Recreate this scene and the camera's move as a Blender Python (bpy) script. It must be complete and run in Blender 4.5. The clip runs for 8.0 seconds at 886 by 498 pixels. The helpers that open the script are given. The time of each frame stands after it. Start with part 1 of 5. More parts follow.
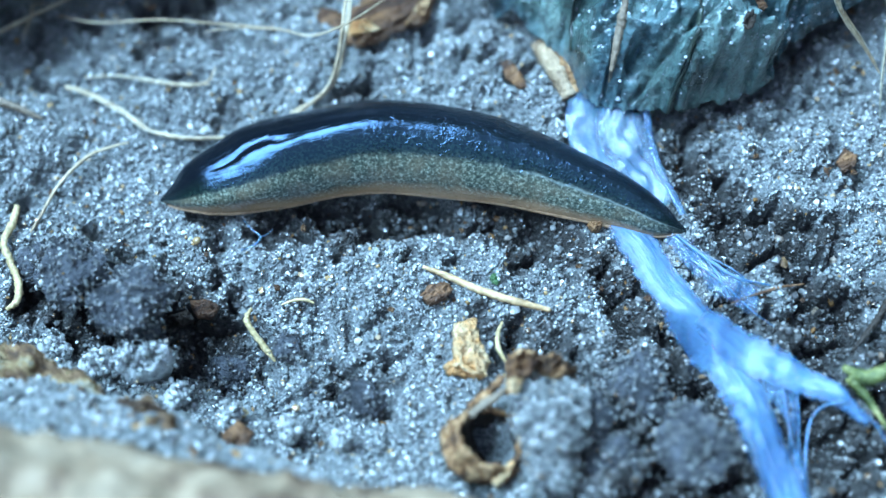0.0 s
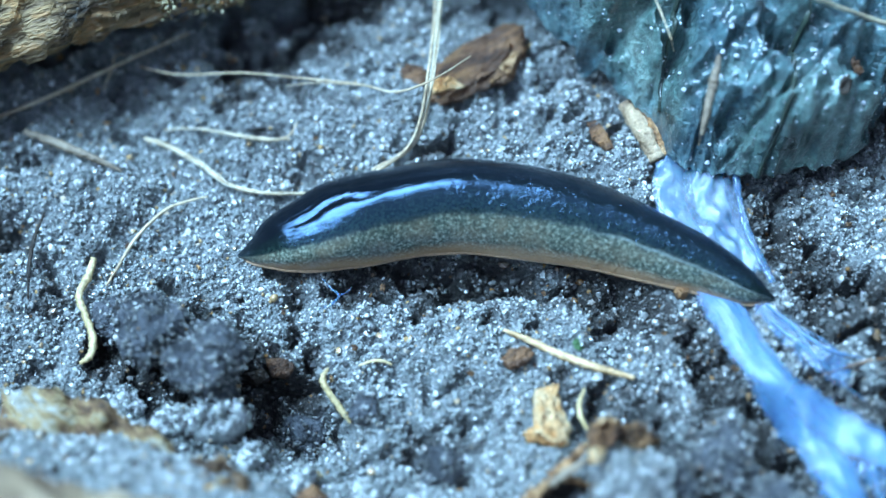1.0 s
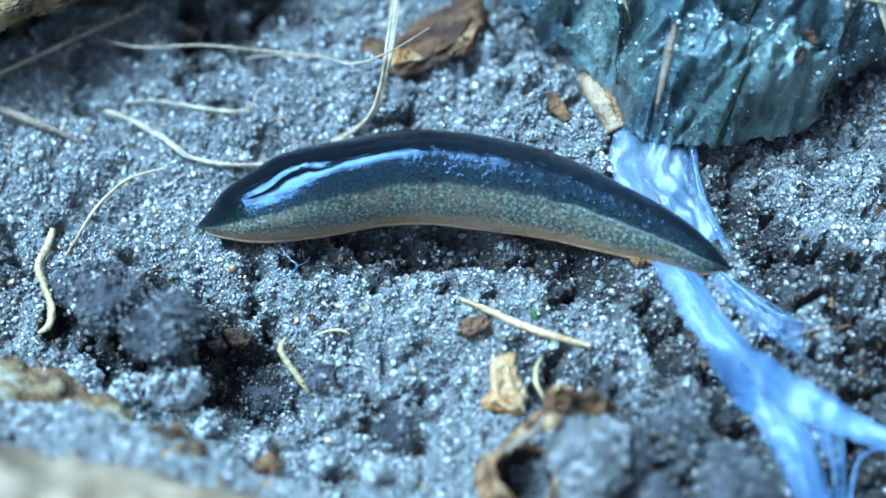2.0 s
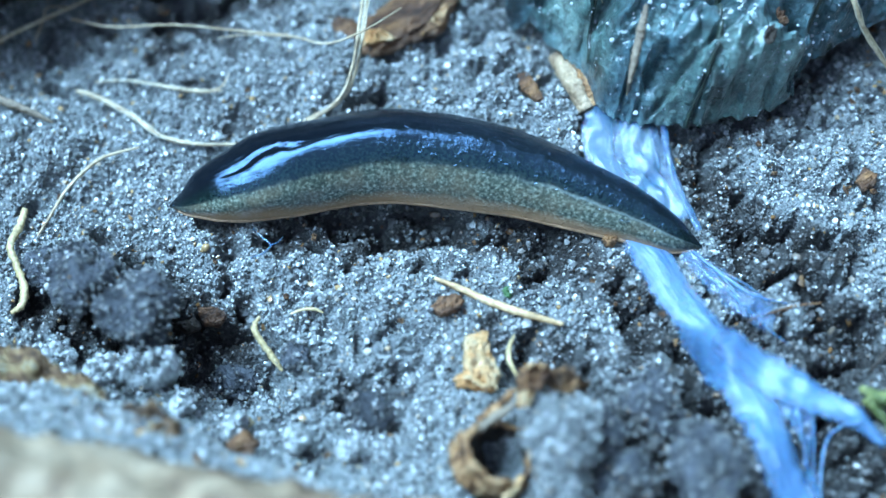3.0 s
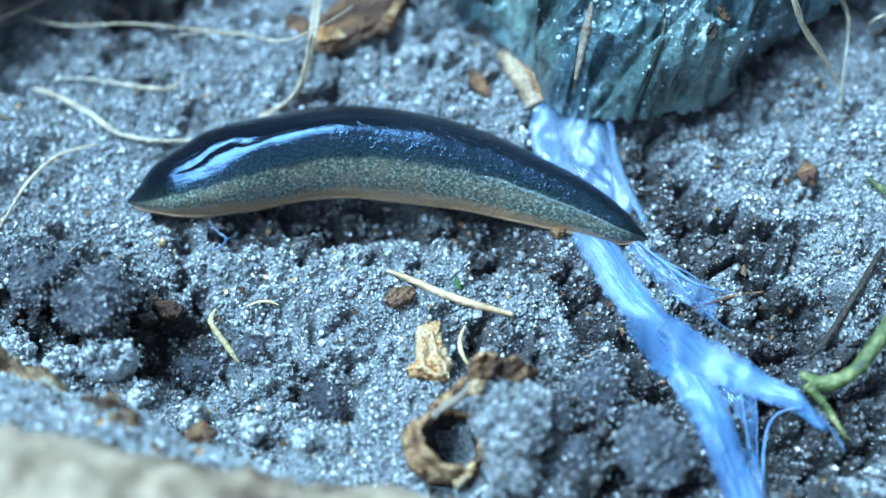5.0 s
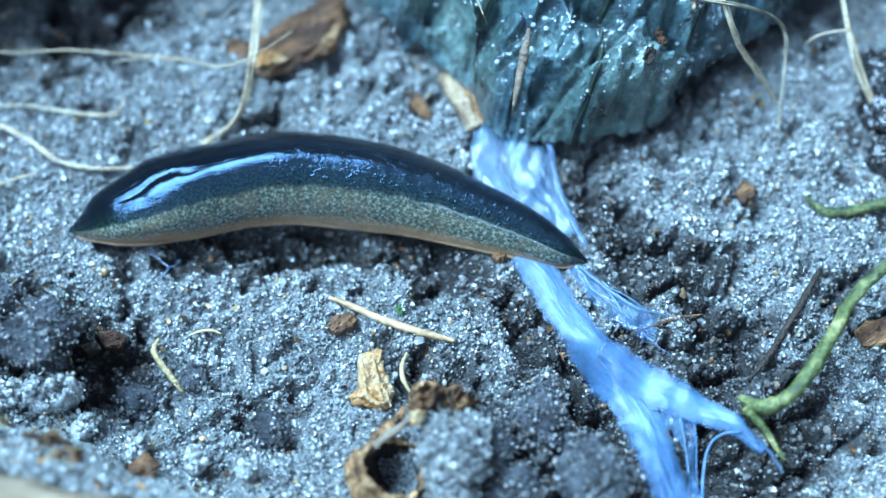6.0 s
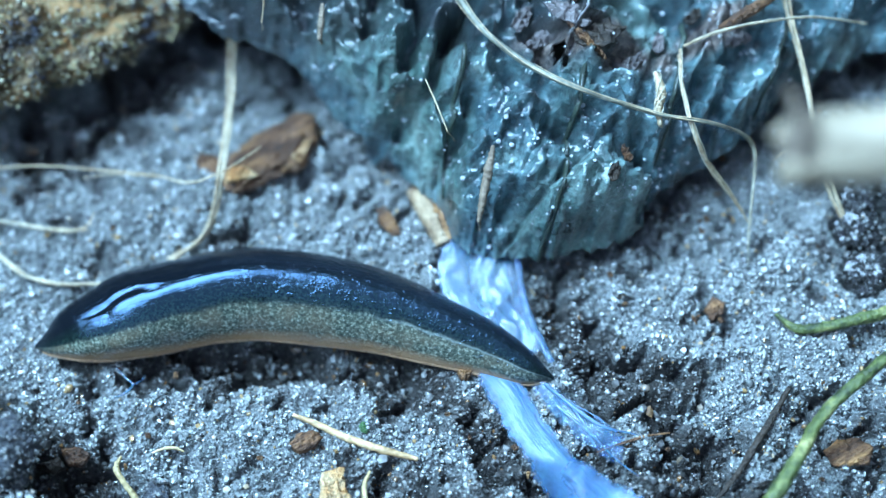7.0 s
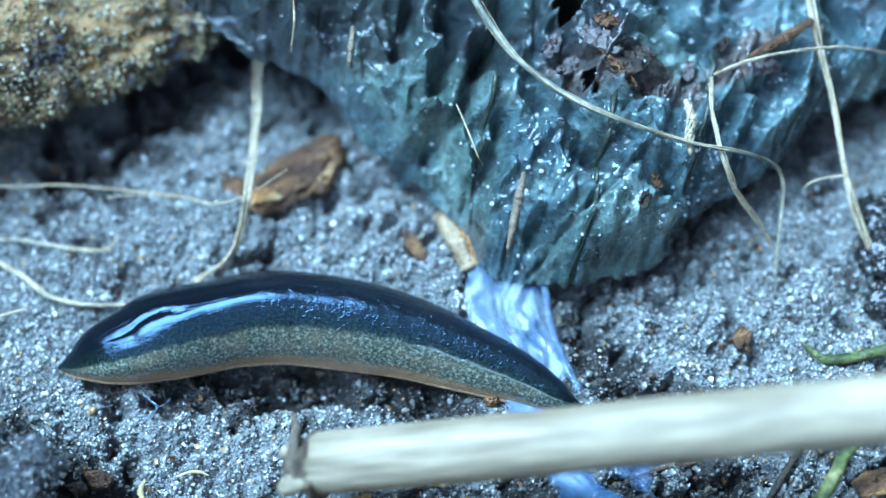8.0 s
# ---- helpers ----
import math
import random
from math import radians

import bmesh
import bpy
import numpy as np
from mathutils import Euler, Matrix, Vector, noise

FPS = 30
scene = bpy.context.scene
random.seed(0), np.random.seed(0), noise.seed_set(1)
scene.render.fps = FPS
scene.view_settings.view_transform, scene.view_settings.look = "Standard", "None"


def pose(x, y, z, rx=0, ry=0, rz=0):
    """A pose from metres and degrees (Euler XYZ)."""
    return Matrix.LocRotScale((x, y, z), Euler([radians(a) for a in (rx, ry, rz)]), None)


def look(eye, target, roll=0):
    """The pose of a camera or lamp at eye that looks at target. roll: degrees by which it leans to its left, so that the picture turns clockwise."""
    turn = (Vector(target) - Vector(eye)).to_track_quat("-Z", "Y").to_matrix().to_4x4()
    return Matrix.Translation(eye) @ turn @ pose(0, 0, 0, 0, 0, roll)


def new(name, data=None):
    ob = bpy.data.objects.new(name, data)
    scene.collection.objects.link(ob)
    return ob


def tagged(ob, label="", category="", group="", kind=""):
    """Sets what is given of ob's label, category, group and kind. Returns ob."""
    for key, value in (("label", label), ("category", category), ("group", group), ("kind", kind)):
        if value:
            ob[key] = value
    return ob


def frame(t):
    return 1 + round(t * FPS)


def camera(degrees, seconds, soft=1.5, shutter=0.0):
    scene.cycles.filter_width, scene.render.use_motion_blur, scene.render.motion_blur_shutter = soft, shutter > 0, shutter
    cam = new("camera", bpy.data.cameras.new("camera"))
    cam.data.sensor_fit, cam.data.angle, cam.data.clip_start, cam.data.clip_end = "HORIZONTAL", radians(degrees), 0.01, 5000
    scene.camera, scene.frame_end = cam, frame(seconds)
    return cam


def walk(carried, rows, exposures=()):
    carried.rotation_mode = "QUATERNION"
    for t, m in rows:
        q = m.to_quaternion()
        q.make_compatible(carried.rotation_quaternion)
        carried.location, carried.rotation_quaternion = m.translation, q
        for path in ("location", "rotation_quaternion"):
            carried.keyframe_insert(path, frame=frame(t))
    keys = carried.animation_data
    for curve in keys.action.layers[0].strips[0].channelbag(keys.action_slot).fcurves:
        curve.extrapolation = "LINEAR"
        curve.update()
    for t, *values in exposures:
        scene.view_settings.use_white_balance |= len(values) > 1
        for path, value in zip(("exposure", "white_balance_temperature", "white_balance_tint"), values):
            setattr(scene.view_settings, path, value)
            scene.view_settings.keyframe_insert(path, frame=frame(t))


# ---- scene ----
cam = camera(28.0, 8.0, soft=1.35)
cam.data.dof.use_dof = True
cam.data.dof.focus_distance = 0.1642
cam.data.dof.aperture_fstop = 9.5
PATH = [
    (0, (0.01642, -0.07000, 0.14946), (0.00207, -0.00176, -0.00009), -6.24),
    (0.5, (0.01337, -0.06809, 0.14821), (-0.00611, 0.00230, 0.00025), -8.07),
    (1, (0.01434, -0.06806, 0.14662), (-0.00630, 0.00394, -0.00040), -8.65),
    (1.5, (0.01663, -0.06977, 0.14587), (-0.00475, 0.00449, 0.00008), -8.58),
    (2, (0.01711, -0.07031, 0.14585), (-0.00212, 0.00177, -0.00132), -7.75),
    (2.2, (0.01923, -0.07092, 0.14562), (-0.00120, 0.00114, -0.00140), -8.36),
    (3.3, (0.01482, -0.07157, 0.14709), (0.00048, -0.00038, -0.00107), -4.72),
    (3.5, (0.01450, -0.07285, 0.14794), (-0.00000, -0.00030, 0.00045), -4.57),
    (4, (0.01777, -0.07408, 0.15013), (0.00457, -0.00289, 0.00187), -3.84),
    (4.2, (0.01456, -0.07367, 0.14982), (0.00451, -0.00121, 0.00192), -1.90),
    (5.3, (0.01940, -0.07261, 0.14950), (0.00655, -0.00279, 0.00056), -4.32),
    (5.5, (0.02112, -0.07130, 0.14865), (0.00623, -0.00343, -0.00100), -6.44),
    (6, (0.01925, -0.06704, 0.15314), (0.01076, 0.00078, 0.00296), -2.00),
    (6.5, (0.02433, -0.06778, 0.15218), (0.01117, 0.00554, 0.00495), -4.70),
    (7, (0.02596, -0.06422, 0.15303), (0.01312, 0.01119, 0.00684), -4.23),
    (7.5, (0.02212, -0.06218, 0.15374), (0.01177, 0.01180, 0.00662), -2.24),
    (8, (0.02060, -0.06303, 0.15334), (0.01023, 0.01331, 0.00743), -1.81),
]
walk(cam, [(t, look(eye, target, roll)) for t, eye, target, roll in PATH],
     exposures=[(0.0, 2.18, 6450, 10), (8.0, 2.18, 6450, 10)])

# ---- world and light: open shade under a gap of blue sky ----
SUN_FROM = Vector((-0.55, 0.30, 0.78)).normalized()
world = bpy.data.worlds.new("world")
scene.world = world
world.use_nodes = True
sky = world.node_tree.nodes.new("ShaderNodeTexSky")
sky.sky_type, sky.sun_disc = "NISHITA", False
sky.dust_density, sky.ozone_density = 0.5, 1.0
sky.sun_elevation = math.asin(SUN_FROM.z)
sky.sun_rotation = math.atan2(SUN_FROM.x, SUN_FROM.y)
background = world.node_tree.nodes["Background"]
background.inputs["Strength"].default_value = 0.10
world.node_tree.links.new(sky.outputs["Color"], background.inputs["Color"])
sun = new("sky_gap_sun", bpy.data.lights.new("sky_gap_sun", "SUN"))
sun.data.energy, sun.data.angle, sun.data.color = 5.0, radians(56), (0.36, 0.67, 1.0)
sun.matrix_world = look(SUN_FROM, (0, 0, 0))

MM = 0.001
# from the plan's millimetres to level ground under the camera
LIE = np.array(((0.9831327, -0.1269867, 0.2628672, 1.776207e-15),
                (3.81607e-15, 1.003872, -0.01450748, 0),
                (-5.550647e-17, -1.110129e-16, 1.012891, 2.841931e-14),
                (0.001738926, -0.0001654237, 0.0003173213, 1)))


def level(points):
    """Brings points of the plan, in millimetres, to the level ground; far ground stays as it is."""
    p = np.asarray(points, float)
    q = np.concatenate([p, np.ones((len(p), 1))], 1) @ LIE.T
    return np.where(np.hypot(p[:, :1], p[:, 1:2]) > 200, p, q[:, :3] / q[:, 3:])


# ---- noise ----
TABLES = {}


def value_noise(x, y, seed):
    if seed not in TABLES:
        TABLES[seed] = np.random.RandomState(seed).rand(256, 256)
    table = TABLES[seed]
    xi, yi = np.floor(x).astype(int), np.floor(y).astype(int)
    fx, fy = x - xi, y - yi
    fx, fy = fx * fx * (3 - 2 * fx), fy * fy * (3 - 2 * fy)
    a, b = table[xi % 256, yi % 256], table[(xi + 1) % 256, yi % 256]
    c, d = table[xi % 256, (yi + 1) % 256], table[(xi + 1) % 256, (yi + 1) % 256]
    return (a * (1 - fx) + b * fx) * (1 - fy) + (c * (1 - fx) + d * fx) * fy - 0.5


def fbm(x, y, size, octaves, seed):
    """Noise of about -0.5 to 0.5 with the given size in millimetres."""
    out, gain = 0.0, 1.0
    for k in range(octaves):
        out = out + gain * value_noise(x / size * 2**k + 31.7 * k, y / size * 2**k + 17.3 * k, seed + k)
        gain *= 0.5
    return out / 1.6


def smooth_step(x, a, b):
    s = np.clip((x - a) / (b - a), 0, 1)
    return s * s * (3 - 2 * s)


def blob(x, y, cx, cy, rx, ry, turn=0.0):
    c, s = math.cos(radians(turn)), math.sin(radians(turn))
    u, v = (x - cx) * c + (y - cy) * s, -(x - cx) * s + (y - cy) * c
    return np.exp(-((u / rx) ** 2) - (v / ry) ** 2)


def domes(x, y, size, seed):
    """Rounded crumbs pressed together, with sharp creases between them, 0 to about 0.9."""
    if seed not in TABLES:
        TABLES[seed] = np.random.RandomState(seed).rand(256, 256, 3)
    table = TABLES[seed]
    u, v = np.asarray(x) / size, np.asarray(y) / size
    ui, vi = np.floor(u).astype(int), np.floor(v).astype(int)
    out = np.zeros(np.shape(u))
    for i in (-1, 0, 1):
        for j in (-1, 0, 1):
            q = table[(ui + i) % 256, (vi + j) % 256]
            d = (ui + i + q[..., 0] - u) ** 2 + (vi + j + q[..., 1] - v) ** 2
            out = np.maximum(out, np.sqrt(np.clip((0.45 + 0.5 * q[..., 2]) ** 2 - d, 0, None)))
    return out


def cracks(x, y, size, wide, seed):
    """1 in the narrow gaps between irregular cells, 0 on the cells."""
    if seed not in TABLES:
        TABLES[seed] = np.random.RandomState(seed).rand(256, 256, 3)
    table = TABLES[seed]
    u, v = np.asarray(x) / size, np.asarray(y) / size
    ui, vi = np.floor(u).astype(int), np.floor(v).astype(int)
    first, second = np.full(np.shape(u), 9.0), np.full(np.shape(u), 9.0)
    for i in (-1, 0, 1):
        for j in (-1, 0, 1):
            q = table[(ui + i) % 256, (vi + j) % 256]
            d = np.hypot(ui + i + q[..., 0] - u, vi + j + q[..., 1] - v)
            second = np.minimum(second, np.maximum(first, d))
            first = np.minimum(first, d)
    return 1 - smooth_step(second - first, 0.0, wide)


# the flatworm's middle line on the ground and its half width
SPINE = ((-24.4, 0.8, 0.15), (-22.9, 1.2, 1.30), (-21.1, 2.0, 2.44), (-18.0, 3.2, 3.42), (-15.9, 4.2, 3.96), (-13.9, 5.0, 4.22), (-10.7, 6.1, 4.28), (-7.5, 7.05, 4.40),
         (-3.4, 7.7, 4.51), (2.5, 7.6, 4.49), (7.8, 7.1, 4.16), (13.1, 5.9, 3.62), (18.7, 4.4, 2.81), (22.9, 2.8, 1.89), (26.0, 2.0, 0.2))


# ---- the ground's relief, in millimetres ----
BANK = ((-80, -14), (-33.6, -16.0), (-28.9, -17.4), (-24.0, -17.6), (-19.4, -19.8), (-12.2, -22.4), (-5.0, -25.4), (7.2, -28.5), (40, -40), (90, -60))
PITS = ((5.33, -21.07, 2.2, 1.9, 0, 4.0), (-29.4, -12.6, 2.4, 1.2, 0, 2.2), (-24.0, -7.0, 2.2, 1.4, 0, 1.8), (-35.0, -9.4, 1.2, 2.2, 0, 2.0), (-20, -11.5, 4.0, 2.6, 0, 3.4), (-17, -14.5, 4.5, 2.6, 0, 4.4), (-5.8, -17.7, 2.6, 2.0, 0, 1.6), (-2, 2.0, 9, 2.2, 2, 2.6),
        (10.5, 1.0, 4.0, 2.0, -6, 2.4), (23.4, -9.6, 1.4, 2.4, 20, 2.2), (40.8, -7.2, 4.0, 2.0, 50, 2.2), (-36, 15, 8, 4, 30, 1.5),
        (16, -21, 4, 2.5, 0, 2.0), (21, -16, 3, 2, 40, 1.6), (13, -17, 2.6, 3, 0, 1.5), (38.5, -18.5, 3, 2, 0, 2.4), (-29.5, -13.6, 5, 1.6, 0, 1.5),
        (18.2, -20.8, 2.2, 1.2, 10, 2.6), (13.0, -15.8, 1.6, 1.3, 0, 2.0), (26.0, -10.4, 1.0, 1.9, 25, 2.6), (27.2, -15.0, 1.2, 2.4, 20, 1.8), (20.0, -16.0, 1.0, 2.0, 50, 1.6), (20.6, -23.6, 1.2, 2.2, -10, 2.4))
MOUNDS = ((11, -19, 5, 4, 2.0), (26, -18, 3, 6, 0.6), (17, -17.2, 3.6, 3.0, 2.6), (21.4, -13, 3.4, 2.8, 1.8), (23.4, -18.6, 3.6, 3.0, 2.6), (16.4, -23.6, 4.0, 3.0, 2.8), (24.4, -25, 4.0, 3.4, 3.0))


# the line on which the fungal strand lies
BAND_Y, BAND_X = (-32, -22, -16, -10.5, -5, 0, 4), (35.0, 33.0, 31.0, 28.4, 24.0, 21.0, 20.0)


def relief(x, y, fine=True):
    edge = np.interp(x, [p[0] for p in BANK], [p[1] for p in BANK]) + 1.4 * fbm(x, y * 0, 4, 3, 60)
    inside = edge - y
    z = 6.5 * smooth_step(inside, 0.0, 4.0) + 0.30 * np.clip(inside - 3, 0, 12)
    under = np.exp(-(((y - np.interp(x, [p[0] for p in SPINE], [p[1] for p in SPINE])) / 6.0) ** 2)) * smooth_step(x, -30, -24) * smooth_step(-x, -33, -26)
    z = z + (2.2 * fbm(x, y, 22, 2, 5) + 1.8 * fbm(x, y, 6, 3, 9)) * (1 - 0.85 * under)
    for cx, cy, rx, ry, turn, deep in PITS:
        z = z - deep * blob(x, y, cx, cy, rx, ry, turn)
    for cx, cy, rx, ry, high in MOUNDS:
        z = z + high * blob(x, y, cx, cy, rx, ry)
    if fine:
        dark = humus_and_shade(x, y)
        lie = np.exp(-(((x - np.interp(y, BAND_Y, BAND_X)) / 3.2) ** 2)) * smooth_step(-y, -4, 2)
        calm = 0.72 * (1 - 0.7 * under) * (1 - 0.9 * lie)
        wx, wy = x + 1.6 * fbm(x, y, 2.6, 2, 71), y + 1.6 * fbm(x, y, 2.6, 2, 73)
        heap = smooth_step(fbm(x, y, 13, 2, 83), -0.25, 0.25)
        rough = np.clip(0.55 * heap + 0.8 * dark, 0, 1)
        calm = calm * (1 - 0.45 * smooth_step(inside, -1.0, 3.0))
        z = z + calm * (0.8 + 3.0 * rough) * (domes(wx, wy, 5.5, 501) - 0.66)
        z = z + calm * (1.0 + 1.4 * rough) * (domes(wx + 5, wy, 2.3, 503) - 0.60)
        z = z + calm * (0.7 + 0.4 * rough) * (domes(wx + 5, wy, 1.2, 502) - 0.5)
        open_ = smooth_step(fbm(x, y, 5, 2, 91) + 0.5 * rough, 0.05, 0.35)
        z = z - calm * open_ * (0.8 + 3.4 * rough) * cracks(x + 2.2 * fbm(x, y, 3, 3, 93), y + 2.2 * fbm(x, y, 3, 3, 95), 4.6, 0.34, 601)
        z = z - calm * 1.1 * open_ * cracks(wx, wy, 1.9, 0.4, 602)
        z = z + 0.8 * fbm(x, y, 1.4, 2, 21)
    far = np.clip(np.hypot(x - 10, y - 10) - 90, 0, None)
    return z * np.exp(-far / 9)


def humus_and_shade(x, y):
    """How much dark rotted matter lies among the sand, with some shade painted in, 0 to 1."""
    h = 0.30 + 0.75 * fbm(x, y, 9, 4, 41) + 1.1 * fbm(x, y, 2.4, 3, 47)
    # dark soil blobs; those in pits and under the worm carry painted shade
    for cx, cy, rx, ry, turn, much in ((-29, -9, 9, 5.5, -10, 0.7), (-21, -11.8, 5, 3, -10, 0.9), (-2, 1.0, 9, 3.4, 3, 0.8), (11, 0.4, 7, 3.0, -5, 0.75), (36, 2, 11, 6, 20, 0.60), (28, -16, 8, 6, 0, 0.3), (-15, -1, 5, 2, 0, 0.4),
                                       (19, -17, 8, 8, 0, 0.75), (-5.8, -17.5, 4, 3, 0, 0.7), (28, 8, 4.5, 5, 20, 0.7), (40, -7, 6, 3, 45, 0.7),
                                       # log foot gets painted shade; the blob under the leaf edge lightens its shade
                                       (18, -5, 3, 4, 0, 0.5), (24, -10, 3, 3, 0, 0.5), (43, -17, 13, 8, 0, 0.6), (24, -24, 7, 4, 0, 0.6), (46, 24, 12, 5, 45, -0.35), (-18.2, 26.2, 13.3, 4.5, 45, 0.75),
                                       (-38, 14, 7, 3, 0, -0.1), (-30, 8, 8, 5, 0, -0.2), (4, -2, 12, 3, 0, -0.25), (-13, -18.5, 7, 3.4, -20, -0.9), (-7, -21.5, 7, 3, -15, -0.8), (2, -20, 6, 4, 0, -0.4), (-37, 2, 8, 6, 0, -0.4), (-8, -9, 9, 5, 0, -0.30), (-6, 20, 15, 5, 0, -0.8), (13, 14.5, 8, 4, -20, -0.9), (40, 14, 9, 6, 0, -0.15)):
        h = h + much * blob(x, y, cx, cy, rx, ry, turn)
    edge = np.interp(x, [p[0] for p in BANK], [p[1] for p in BANK])
    h = h - 0.8 * smooth_step(edge - y, 0.5, 2.5)
    return smooth_step(h, 0.22, 0.85)


# ---- meshes ----
def mesh_of(name, verts, faces, smooth=True):
    """A mesh from places in millimetres."""
    me = bpy.data.meshes.new(name)
    me.from_pydata((np.asarray(verts, float) * MM).tolist(), [], faces)
    if smooth:
        me.polygons.foreach_set("use_smooth", [True] * len(me.polygons))
    me.update()
    return me


def part(name, me, material, parent=None, label=""):
    ob = new(name, me)
    if material:
        me.materials.clear()
        me.materials.append(material)
    if parent:
        ob.parent = parent
    if label:
        ob["label"] = label
    return ob


def thing(name, label, category, group="", kind=""):
    return tagged(new(name), label, category, group, kind)


def spline(points, count):
    """A smooth line through the points (Catmull-Rom), at even steps of their numbering."""
    p = np.asarray(points, float)
    p = np.vstack([2 * p[0] - p[1], p, 2 * p[-1] - p[-2]])
    out = []
    for s in np.linspace(0, len(p) - 3 - 1e-9, count):
        k, f = int(s), s - int(s)
        a, b, c, d = p[k : k + 4]
        out.append(0.5 * (2 * b + (c - a) * f + (2 * a - 5 * b + 4 * c - d) * f**2 + (3 * b - a - 3 * c + d) * f**3))
    return np.array(out)


def tube(points, radii, count=40, sides=9, rough=0.0, seed=0, flat=1.0, caps=True):
    """Verts and faces of a tapering, slightly uneven tube."""
    line = spline(points, count)
    radius = np.interp(np.linspace(0, 1, count), np.linspace(0, 1, len(radii)), radii)
    along = np.gradient(line, axis=0)
    along /= np.linalg.norm(along, axis=1)[:, None] + 1e-9
    side = np.cross(along[0], (0, 0, 1.0))
    if np.linalg.norm(side) < 1e-3:
        side = np.array((1.0, 0, 0))
    verts, rs = [], np.random.RandomState(seed)
    lumps = rs.rand(count, sides) - 0.5
    lumps = (lumps + np.roll(lumps, 1, 0) + np.roll(lumps, -1, 0)) / 2
    for k in range(count):
        side = side - along[k] * (side @ along[k])
        side /= np.linalg.norm(side)
        up = np.cross(side, along[k])
        for j in range(sides):
            a = 2 * math.pi * j / sides
            r = radius[k] * (1 + rough * lumps[k, j])
            verts.append(line[k] + r * (math.cos(a) * side + flat * math.sin(a) * up))
    faces = [(k * sides + j, k * sides + (j + 1) % sides, (k + 1) * sides + (j + 1) % sides, (k + 1) * sides + j) for k in range(count - 1) for j in range(sides)]
    if caps:
        faces += [tuple(range(sides - 1, -1, -1)), tuple((count - 1) * sides + j for j in range(sides))]
    return verts, faces


def lump(outline, high, base=0.0, rings=7, steps=4, rough=0.25, edge=0.35, tilt=(0, 0), seed=0):
    """A chip or clod: a domed body over a drawn outline, standing on z = base."""
    out = []
    n = len(outline)
    for k in range(n):
        a, b = np.array(outline[k], float), np.array(outline[(k + 1) % n], float)
        out += [a + (b - a) * s / steps for s in range(steps)]
    out = np.array(out)
    middle, count = out.mean(0), len(out)
    rs = np.random.RandomState(seed)
    size = np.linalg.norm(out - middle, axis=1).mean()
    out = out + (rs.rand(count, 2) - 0.5) * size * 0.12
    verts, faces = [], []
    for r in range(rings + 1):
        s = 1 - r / rings
        for p in out:
            q = middle + (p - middle) * (s if r else 1.0)
            z = high * (edge + (1 - edge) * math.sqrt(max(0, 1 - s * s))) if r else high * edge * 0.9
            z += rough * high * noise.noise(Vector((q[0], q[1], seed)) * (2.2 / max(size, 0.3)) * 1.5) * 1.6
            z += rough * high * 0.5 * noise.noise(Vector((q[0], q[1], seed + 9)) * 4.5 / max(size, 0.3))
            verts.append((q[0], q[1], base + max(0.05, z) + tilt[0] * (q[0] - middle[0]) + tilt[1] * (q[1] - middle[1])))
    low = len(verts)
    for p in out:
        q = middle + (p - middle) * 0.94
        verts.append((q[0], q[1], base - 0.4 * high + tilt[0] * (q[0] - middle[0]) + tilt[1] * (q[1] - middle[1])))
    for r in range(rings):
        faces += [(r * count + j, r * count + (j + 1) % count, (r + 1) * count + (j + 1) % count, (r + 1) * count + j) for j in range(count)]
    faces += [(low + (j + 1) % count, (j + 1) % count, j, low + j) for j in range(count)]
    faces.append(tuple(low + j for j in range(count - 1, -1, -1)))
    return verts, faces


# ---- materials ----
def shader(name):
    m = bpy.data.materials.new(name)
    m.use_nodes = True
    return m, m.node_tree.nodes, m.node_tree.links, m.node_tree.nodes["Principled BSDF"]


def put(nodes, links, kind, inputs=(), operation="", attribute_name=""):
    """A node with its settings; inputs: (socket, value or output)."""
    n = nodes.new(kind)
    if operation:
        n.operation = operation
    if attribute_name:
        n.attribute_name = attribute_name
    for socket, value in inputs:
        if isinstance(value, bpy.types.NodeSocket):
            links.new(value, n.inputs[socket])
        else:
            n.inputs[socket].default_value = value
    return n


def ramp(nodes, links, source, stops, interpolation="LINEAR"):
    n = nodes.new("ShaderNodeValToRGB")
    n.color_ramp.interpolation = interpolation
    while len(n.color_ramp.elements) < len(stops):
        n.color_ramp.elements.new(0.5)
    for e, (at, colour) in zip(n.color_ramp.elements, stops):
        e.position = at
        e.color = (*colour, 1) if len(colour) == 3 else colour
    links.new(source, n.inputs[0])
    return n.outputs["Color"]


def noise_at(nodes, links, per_metre, detail=4, rough=0.6, coords="Object", stretch=None, distortion=0.0):
    c = nodes.new("ShaderNodeTexCoord").outputs[coords]
    if stretch:
        m = put(nodes, links, "ShaderNodeMapping", (("Vector", c), ("Scale", stretch[0]), ("Rotation", stretch[1])))
        m.vector_type = "TEXTURE"
        c = m.outputs[0]
    n = put(nodes, links, "ShaderNodeTexNoise", (("Vector", c), ("Scale", per_metre), ("Detail", detail), ("Roughness", rough), ("Distortion", distortion)))
    return n.outputs["Fac"]


def mix(nodes, links, factor, a, b, blend="MIX"):
    n = nodes.new("ShaderNodeMix")
    n.data_type, n.blend_type = "RGBA", blend
    for socket, value in ((0, factor), (6, a), (7, b)):
        if isinstance(value, bpy.types.NodeSocket):
            links.new(value, n.inputs[socket])
        elif socket:
            n.inputs[socket].default_value = (*value, 1)
        else:
            n.inputs[socket].default_value = value
    return n.outputs[2]


def bump(nodes, links, bsdf, height, metres, strength=1.0):
    n = put(nodes, links, "ShaderNodeBump", (("Height", height), ("Distance", metres), ("Strength", strength)))
